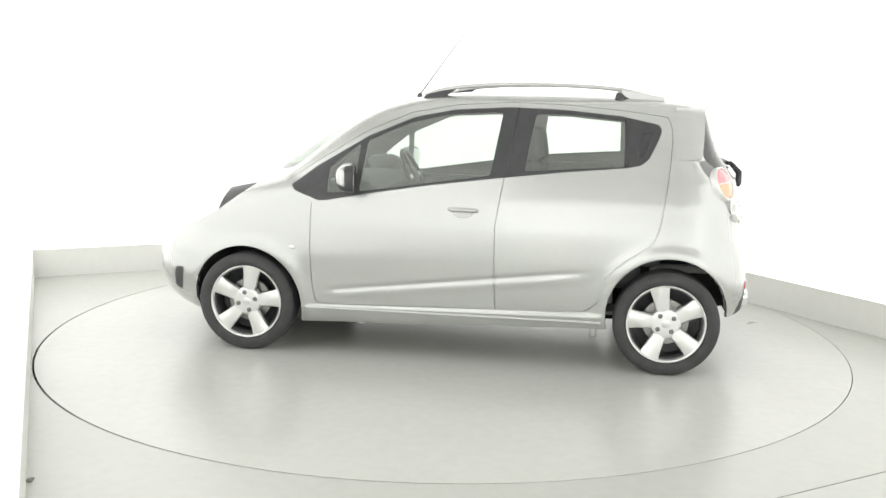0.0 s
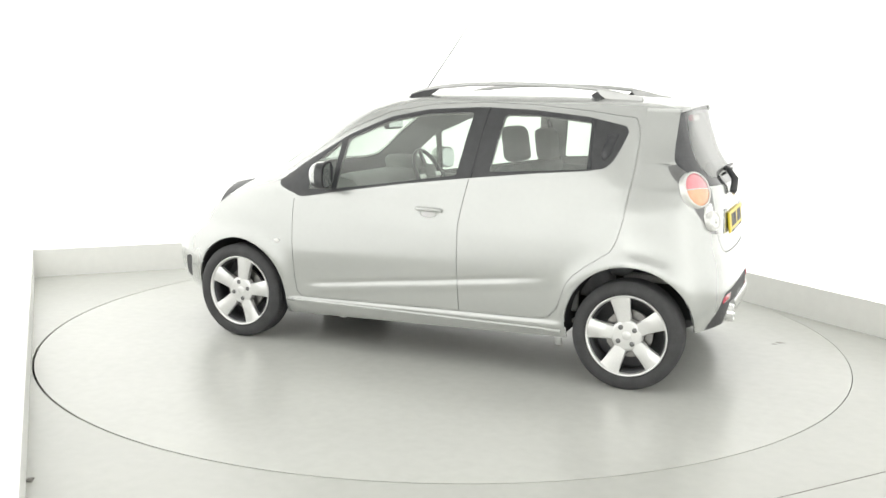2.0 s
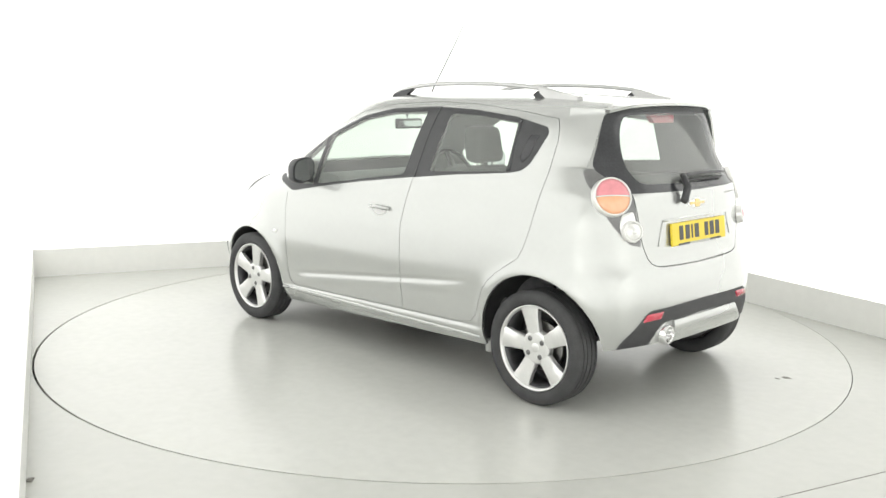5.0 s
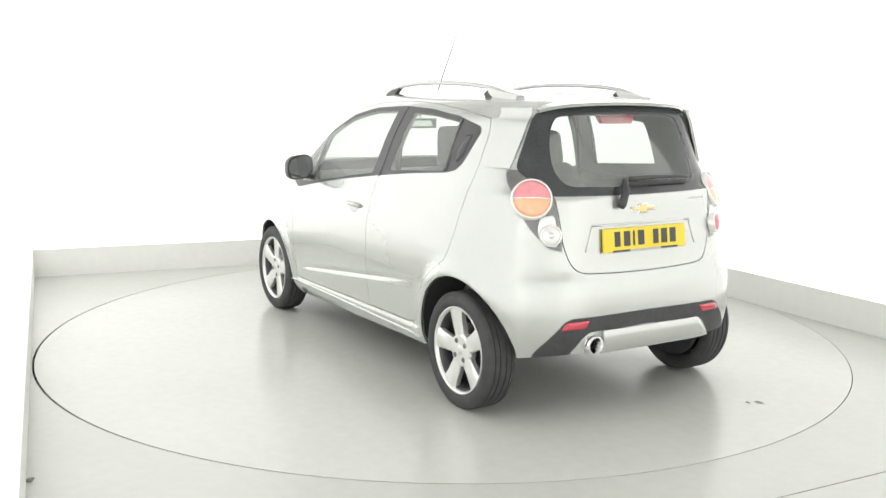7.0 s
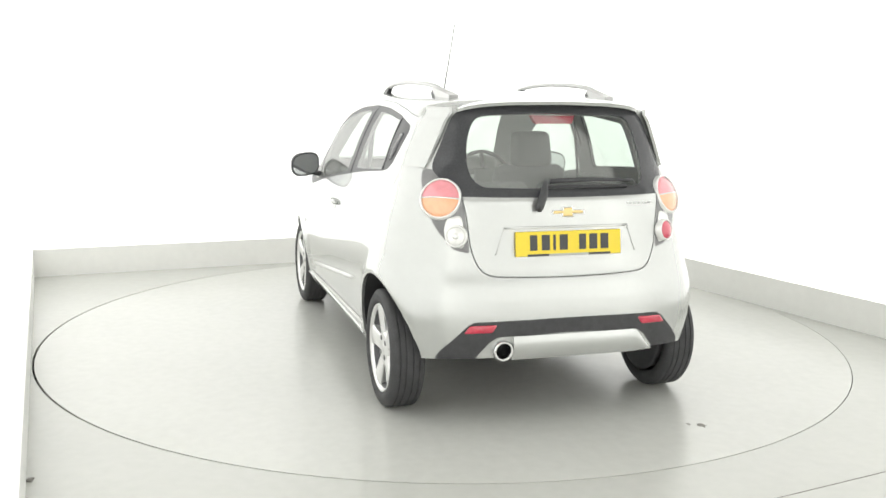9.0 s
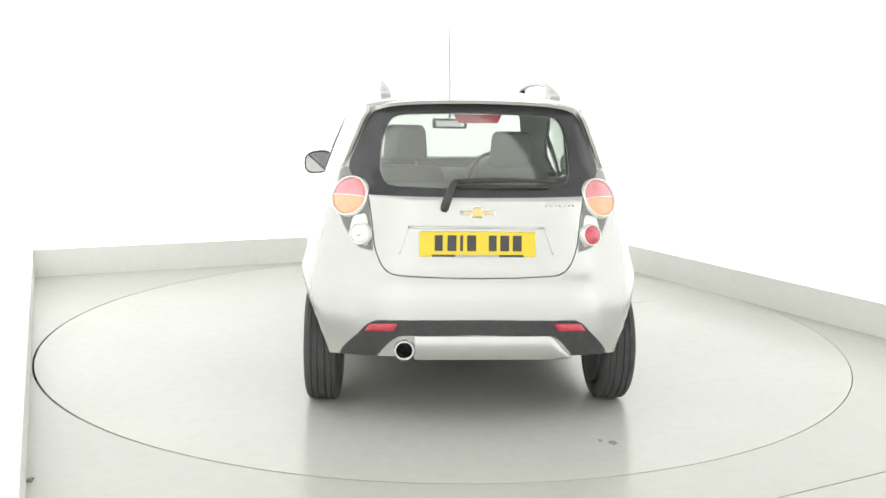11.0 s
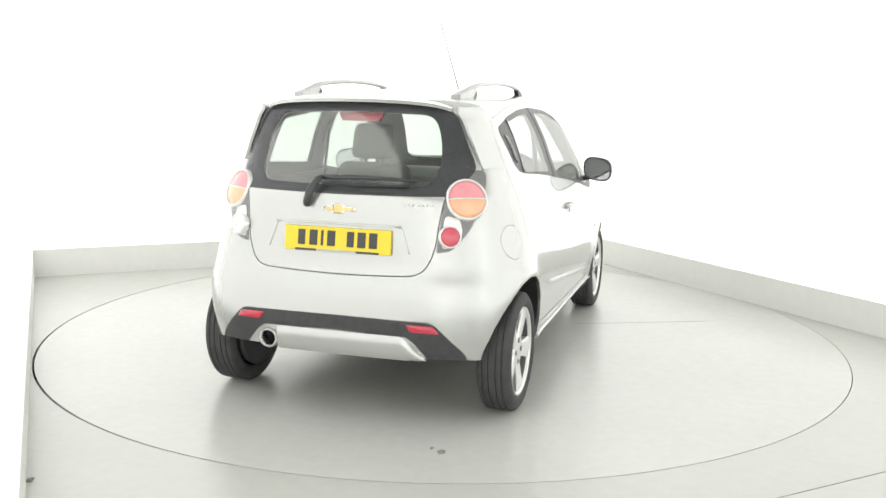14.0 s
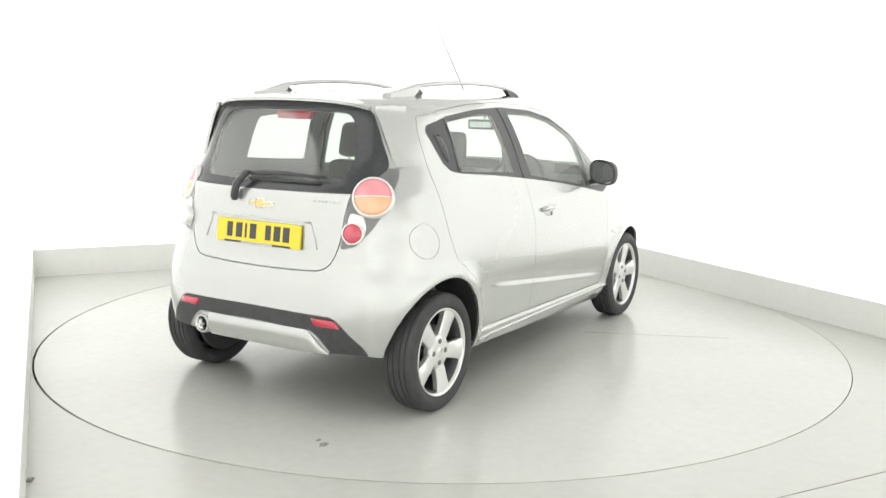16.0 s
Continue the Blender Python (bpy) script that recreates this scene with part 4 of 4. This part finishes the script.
def build_rail(car, sgn):
    y = sgn * 0.432
    path = [(0.215, 1.482), (0.16, 1.500), (0.09, 1.516), (0.0, 1.530), (-0.15, 1.543), (-0.35, 1.549), (-0.55, 1.548), (-0.75, 1.541), (-0.90, 1.528), (-1.00, 1.506), (-1.09, 1.486)]
    bow = lambda x: y - sgn * 0.018 * ((x + 0.43) / 0.65) ** 2
    bm = tube(bmesh.new(), [(x, bow(x), z) for x, z in path], [0.008, 0.013] + [0.0155] * 7 + [0.017, 0.012], 10, 0.75)
    rail = part("roof_rail", bm, M_RAIL, car, "satin silver roof rail")
    # feet of the rail; a black wedge draws the shadow beneath the rear one
    for pts, name, mat in (([(0.225, 1.466), (0.20, 1.484), (0.10, 1.513), (0.02, 1.524), (0.06, 1.498), (0.10, 1.472)], "front_foot", M_BLACK),
                           ([(-0.895, 1.528), (-0.915, 1.500), (-0.945, 1.480), (-1.135, 1.470), (-1.140, 1.490), (-1.0, 1.512)], "rear_foot", M_RAIL),
                           ([(-0.865, 1.494), (-0.895, 1.516), (-0.915, 1.498), (-0.945, 1.479), (-1.142, 1.467), (-1.142, 1.455), (-0.90, 1.468)], "rear_pad", M_BLACK)):
        bm = bmesh.new()
        wide = {"front_foot": 0.013, "rear_foot": 0.024, "rear_pad": 0.020}[name]
        prism(bm, pts, lambda u, v, d: Vector((u, bow(u) - wide + d, v)), wide * 2)
        part(name, bm, mat, rail, smooth=False)


def build_door_mirror(car, sgn):
    bm = bmesh.new()
    rows = []
    n = 20
    for k, (x, s) in enumerate(((0.625, 0.35), (0.614, 0.66), (0.595, 0.88), (0.570, 0.98), (0.535, 1.0), (0.522, 0.97))):
        row = []
        for i in range(n):
            a = 2 * math.pi * i / n
            ca, sa = math.cos(a), math.sin(a)
            u = math.copysign(abs(ca) ** 0.72, ca) * 0.093 * s
            v = math.copysign(abs(sa) ** 0.72, sa) * 0.076 * s
            row.append(bm.verts.new((x - 0.18 * u, sgn * (0.852 + u), 1.030 + v - 0.10 * u * s)))
        rows.append(row)
    for a, b in zip(rows, rows[1:]):
        for i in range(n):
            bm.faces.new((a[i], a[(i + 1) % n], b[(i + 1) % n], b[i]))
    bm.faces.new(rows[0])
    bm.faces.new(rows[-1][::-1])
    bmesh.ops.recalc_face_normals(bm, faces=bm.faces)
    for f in bm.faces:
        c = f.calc_center_median()
        f.material_index = 1 if (c.z < 0.995 or c.x < 0.545) else 0
    mirror = part("door_mirror", bm, [M_PAINT, M_BLACK], car, "silver-capped black door mirror", crease=60)
    bm = bmesh.new()
    pts = [(math.copysign(abs(math.cos(a)) ** 0.72, math.cos(a)) * 0.082, math.copysign(abs(math.sin(a)) ** 0.72, math.sin(a)) * 0.064) for a in [2 * math.pi * i / n for i in range(n)]]
    prism(bm, pts, lambda u, v, d: Vector((0.5195 - d - 0.18 * u, sgn * (0.852 + u), 1.030 + v - 0.10 * u)), 0.003)
    part("mirror_glass", bm, M_MIRROR, mirror, "reflecting mirror glass", smooth=False)
    bm = bmesh.new()
    tube(bm, [(0.615, sgn * 0.69, 0.960), (0.60, sgn * 0.735, 0.962), (0.585, sgn * 0.79, 0.970), (0.58, sgn * 0.83, 0.985)], [0.045, 0.034, 0.028, 0.03], 12, 0.55)
    part("stalk", bm, M_BLACK, mirror, "black mirror stalk")


def build_side_details(car, sgn):
    door = find_part(car, "front_door", sgn)
    on = lambda u, v, h: side_point(u, v, sgn, h)
    # pull of the door handle over a flat grey oval for the cup's shade
    part("handle_cup", pad(oval(-0.074, 0.848, 0.052, 0.026, steps=24), on, 0.0012, -0.0008), M_RAIL, door, "grey oval for the shade in the handle recess")
    bm = tube(bmesh.new(), [on(-0.150, 0.862, 0.002), on(-0.135, 0.863, 0.012), on(-0.10, 0.864, 0.018), on(-0.05, 0.865, 0.018), on(-0.012, 0.865, 0.012), on(0.004, 0.865, 0.002)],
              [0.012, 0.013, 0.0135, 0.0135, 0.013, 0.012], 10, 0.95)
    part("handle", bm, M_PAINT, door, "silver door handle")
    if sgn < 0:
        part("keyhole", pad(oval(-0.040, 0.832, 0.010, 0.010, steps=14), on, 0.003, 0.001), M_BLACK, door, "dark door lock")
    part("side_repeater", pad(oval(0.900, 0.622, 0.020, 0.011, steps=18), on, 0.004, 0.004), M_CLEAR, car, "small clear side indicator")
    rear = find_part(car, "window_surround", sgn)
    part("hidden_handle", pad(rounded([(-1.075, 1.305), (-1.020, 1.300), (-0.990, 1.20), (-1.010, 1.165), (-1.045, 1.20)], 0.012, 2), on, 0.003, 0.004), M_GLOSS_BLACK, rear, "black rear door handle in the pillar")
    part("window_divider", pad([(-0.930, 1.120), (-0.952, 1.125), (-0.945, 1.372), (-0.922, 1.372)], on, 0.004), M_GLOSS_BLACK, rear)
    part("pillar_edge", pad([(-0.295, 1.047), (-0.304, 1.046), (-0.352, 1.420), (-0.344, 1.420)], on, 0.0035), M_GLOSS_BLACK, rear)
    # lip of the sill
    bm = tube(bmesh.new(), [on(0.84 - 1.68 * k / 16, 0.272 + 0.0 * k, 0.0) for k in range(17)], 0.009, 8)
    part("sill_lip", bm, M_PAINT, car)
    # small tabs under the sill, pale in place of reflected light there
    for x in (0.53, -0.80):
        bm = box(bmesh.new(), x - 0.02, x + 0.02, sgn * 0.66 - 0.008, sgn * 0.66 + 0.008, 0.165, 0.24, 0.004, 1)
        part("jacking_bracket", bm, M_RAIL, car)


def build_bumper_details(car):
    valance = find_part(car, "bumper_valance")
    on = lambda u, v, h: tail_point(u, v, h)
    for sgn in (1, -1):
        part("reflector_lens", pad(rounded([(sgn * 0.350, 0.482), (sgn * 0.474, 0.480), (sgn * 0.500, 0.446), (sgn * 0.372, 0.448)], 0.008, 2), on, 0.004, 0.003), M_RED_DARK, valance, "red bumper reflector")
    # rounded bar low on the bumper, its free end cut on the slant
    bm = bmesh.new()
    rows = []
    for k in range(37):
        u = 0.275 - 0.715 * k / 36
        top = 0.428 - 0.106 * min(1.0, max(0.0, (-0.335 - u) / 0.105))
        end = min(1.0, (u + 0.440) / 0.05 + 0.1)
        row = [bm.verts.new(on(u, top, -0.01))]
        for q in range(9):
            t = q / 8
            row.append(bm.verts.new(on(u, top + (0.318 - top) * t, 0.003 + 0.020 * end * math.sin(math.pi * (0.08 + 0.84 * t)) ** 0.7)))
        row.append(bm.verts.new(on(u, 0.316, -0.02)))
        rows.append(row)
    for a, b in zip(rows, rows[1:]):
        for q in range(len(a) - 1):
            bm.faces.new((a[q], a[q + 1], b[q + 1], b[q]))
    bm.faces.new(rows[0])
    bmesh.ops.recalc_face_normals(bm, faces=bm.faces)
    part("bumper_bar", bm, M_PAINT, find_part(car, "bumper_insert"), "rounded silver bar low on the bumper", crease=50)
    bm = lathe(bmesh.new(), [(0.033, 0.10), (0.033, -0.052), (0.037, -0.060), (0.044, -0.060), (0.049, -0.052), (0.050, 0.10)], 32)
    for v in bm.verts:
        v.co = Vector((v.co.y - 1.602, v.co.x + 0.322, v.co.z + 0.364))
    pipe = part("exhaust_pipe", bm, M_CHROME, car, "round chrome exhaust tailpipe", crease=50)
    # black disc across the bore, standing for the dark of the hole
    bm = lathe(bmesh.new(), [(0.0, 0.04), (0.0335, 0.04), (0.0335, 0.05), (0.0, 0.05)], 24)
    for v in bm.verts:
        v.co = Vector((v.co.y - 1.602, v.co.x + 0.322, v.co.z + 0.364))
    part("pipe_inside", bm, M_INNER, pipe, "black disc for the shade inside the pipe")
    # floor pan, silencer, rear axle, sump
    bm = box(bmesh.new(), -1.20, 1.55, -0.45, 0.45, 0.215, 0.30, 0.03)
    part("underbody", bm, M_INNER, car, "black underbody")
    bm = box(bmesh.new(), -0.80, 0.80, -0.68, 0.68, 0.22, 0.29, 0.02)
    part("floor_pan", bm, M_INNER, car)
    bm = box(bmesh.new(), -1.54, -1.22, -0.32, 0.36, 0.295, 0.41, 0.05, 4)
    part("silencer", bm, M_BARREL, car, "dull metal exhaust silencer")
    bm = tube(bmesh.new(), [(-1.19, -0.62, 0.275), (-1.14, -0.40, 0.29), (-1.12, 0.0, 0.29), (-1.14, 0.40, 0.29), (-1.19, 0.62, 0.275)], 0.035, 10)
    part("rear_axle", bm, M_INNER, car)
    bm = box(bmesh.new(), 0.95, 1.55, -0.35, 0.35, 0.17, 0.30, 0.04)
    part("engine_tray", bm, M_INNER, car)


def build_fittings(car):
    for sgn in (1, -1):
        build_tail_lamp(car, sgn)
        build_rail(car, sgn)
        build_door_mirror(car, sgn)
        build_side_details(car, sgn)
    build_plate(car)
    build_wiper(car)
    build_spoiler(car)
    build_bumper_details(car)
    bm = lathe(bmesh.new(), [(0.0, 0.018), (0.010, 0.017), (0.016, 0.008), (0.022, -0.02)], 16, axis="Z")
    bmesh.ops.translate(bm, verts=bm.verts, vec=(0.325, 0.005, 1.472))
    aerial = part("aerial", bm, M_AERIAL, car, "thin grey roof aerial")
    bm = tube(bmesh.new(), [(0.325, 0.005, 1.480), (0.22, 0.016, 1.62), (0.11, 0.027, 1.765), (0.015, 0.038, 1.898)], [0.0045, 0.0036, 0.003, 0.0024], 8)
    part("mast", bm, M_AERIAL, aerial)


# ---- the car: cabin ----
def cushion(x0, x1, y0, y1, z0, z1, lean=0.0, soft=0.05, pinch=0.0):
    """A rounded padded block; lean shifts its top along x."""
    bm = box(bmesh.new(), x0, x1, y0, y1, z0, z1, soft, 4)
    for v in bm.verts:
        t = (v.co.z - z0) / (z1 - z0)
        v.co.x += lean * t
        v.co.y = (y0 + y1) / 2 + (v.co.y - (y0 + y1) / 2) * (1 - pinch * t)
    return bm


def build_front_seat(car, y, low=0.0):
    seat = part("front_seat", cushion(-0.36, 0.16, y - 0.25, y + 0.25, 0.42, 0.60, 0.0, 0.06), M_CLOTH, car, "dark grey cloth front seat")
    part("seat_base", box(bmesh.new(), -0.30, 0.10, y - 0.20, y + 0.20, 0.29, 0.43, 0.02), M_INNER, seat)
    part("backrest", cushion(-0.38, -0.24, y - 0.245, y + 0.245, 0.52, 1.095, -0.09, 0.06, 0.14), M_CLOTH, seat)
    part("headrest", cushion(-0.47, -0.365, y - 0.125, y + 0.125, 1.115 - low, 1.315 - low, 0.03, 0.04, 0.12), M_CLOTH, seat)
    for s in (1, -1):
        bm = tube(bmesh.new(), [(-0.415, y + s * 0.06, 1.05), (-0.415, y + s * 0.06, 1.14)], 0.006, 8)
        part("headrest_post", bm, M_STEEL, seat, "steel headrest post")


def build_cabin(car):
    build_front_seat(car, 0.30)
    build_front_seat(car, -0.30, 0.03)
    bench = part("rear_bench", cushion(-1.05, -0.58, -0.58, 0.58, 0.42, 0.60, 0, 0.06), M_CLOTH, car, "dark grey cloth rear bench seat")
    for y in (0.30, -0.30):
        part("bench_back", cushion(-1.15, -1.02, y - 0.285, y + 0.285, 0.55, 1.075, -0.08, 0.05, 0.05), M_CLOTH, bench)
    # boot floor and shelf
    part("boot_floor", box(bmesh.new(), -1.50, -1.10, -0.50, 0.50, 0.52, 0.56, 0.01), M_LINER, car)
    part("cabin_floor", box(bmesh.new(), -1.10, 1.00, -0.64, 0.64, 0.29, 0.31, 0.005), M_LINER, car)
    # dashboard: swept profile
    bm = bmesh.new()
    prof = [(0.98, 0.93), (0.80, 0.985), (0.66, 1.0), (0.55, 0.985), (0.50, 0.94), (0.52, 0.80), (0.56, 0.62), (0.90, 0.55)]
    prism(bm, prof, lambda u, v, d: Vector((u - 0.10 * (abs(d - 0.62) / 0.62) ** 2 * 0.6, d - 0.62, v)), 1.24)
    part("dashboard", bm, M_DASH, car, "grey plastic dashboard", crease=50)
    bm = cushion(0.50, 0.70, -0.46, -0.22, 0.95, 1.075, 0.04, 0.05)
    part("instrument_hood", bm, M_DASH, car)
    for y in (0.48, 0.10, -0.12, -0.52):
        bm = lathe(bmesh.new(), [(0.040, 0.0), (0.046, 0.006), (0.046, 0.014), (0.038, 0.016), (0.034, 0.006), (0.0, 0.004)], 22)
        bm.transform(pose(0.51, y, 0.92, 0, 0, 90))
        part("air_vent", bm, M_ALLOY, car, "round air vent")
    bm = box(bmesh.new(), 0.05, 0.62, -0.09, 0.09, 0.30, 0.66, 0.03)
    part("centre_console", bm, M_DASH, car)
    bm = bmesh.new()
    tube(bm, [(0.33, 0, 0.64), (0.31, 0, 0.74), (0.30, 0, 0.80)], [0.012, 0.011, 0.024], 12)
    part("gear_lever", bm, M_BLACK, car, "black gear lever")
    # steering wheel on the driver's side
    tilt = pose(0.42, -0.32, 0.945, 0, -64, 0)
    bm = bmesh.new()
    lathe(bm, [(0.180 + 0.014 * math.cos(2 * math.pi * k / 10), 0.014 * math.sin(2 * math.pi * k / 10)) for k in range(10)], 40, axis="Z", closed=True)
    bm.transform(tilt)
    steer = part("steering_wheel", bm, M_BLACK, car, "black steering wheel")
    bm = cushion(-0.06, 0.06, -0.075, 0.075, -0.045, 0.02, 0, 0.02)
    bm.transform(tilt)
    part("airbag_boss", bm, M_DASH, steer)
    for a in (0, 180, 270):
        bm = box(bmesh.new(), 0.05, 0.175, -0.016, 0.016, -0.01, 0.008, 0.004)
        bm.transform(tilt @ pose(0, 0, 0, 0, 0, a + 90))
        part("steering_spoke", bm, M_ALLOY if a != 270 else M_BLACK, steer)
    bm = tube(bmesh.new(), [(0.43, -0.32, 0.93), (0.62, -0.32, 0.84)], 0.04, 12)
    part("steering_column", bm, M_DASH, steer)
    # inside mirror
    bm = cushion(0.525, 0.552, -0.125, 0.105, 1.258, 1.324, 0.0, 0.013)
    inner = part("inside_mirror", bm, M_BLACK, car, "small dark inside mirror")
    bm = tube(bmesh.new(), [(0.545, -0.010, 1.30), (0.555, -0.010, 1.345), (0.535, -0.010, 1.395)], 0.008, 8)
    part("mirror_arm", bm, M_BLACK, inner)
    bm = box(bmesh.new(), 0.519, 0.524, -0.104, 0.084, 1.272, 1.310, 0.001, 1)
    part("mirror_face", bm, M_MIRROR, inner, smooth=False)
    # door cards and parcel-shelf ledges
    for sgn in (1, -1):
        bm = box(bmesh.new(), -0.24, 0.62, sgn * 0.655 - 0.02, sgn * 0.655 + 0.02, 0.36, 0.93, 0.012)
        part("door_card", bm, M_DASH, car, "dark door lining")
        bm = box(bmesh.new(), -0.90, -0.30, sgn * 0.655 - 0.02, sgn * 0.655 + 0.02, 0.36, 1.04, 0.012)
        part("rear_door_card", bm, M_DASH, car, "dark door lining")
        bm = tube(bmesh.new(), [(-0.30, sgn * 0.60, 1.36), (-0.32, sgn * 0.615, 1.28), (-0.33, sgn * 0.645, 1.0)], 0.020, 8, 0.4)
        part("seat_belt", bm, M_INNER, car, "black seat belt")
CAR_OFF = Vector((-0.148, -0.034, 0.0))


def heading(t):
    return 170.63 - 7.0014 * t


build_studio()
turntable = build_turntable()
car = tagged(new("car"), "silver five-door hatchback car with roof rails on a turntable", "car")
build_body(car)
for wheel_x, wheel_side, spoke_turn in ((WHEEL_X, 1, 10), (-WHEEL_X, 1, -12), (WHEEL_X, -1, 12), (-WHEEL_X, -1, 26)):
    build_wheel(car, wheel_x, wheel_side, spoke_turn)
build_fittings(car)
build_cabin(car)


def motions():
    rows = []
    for i in range(17):
        rows.append((i * 1.0, pose(0, 0, 0, 0, 0, heading(i))))
    walk(turntable, rows)
    walk(car, [(t, m @ Matrix.Translation(CAR_OFF)) for t, m in rows])


motions()
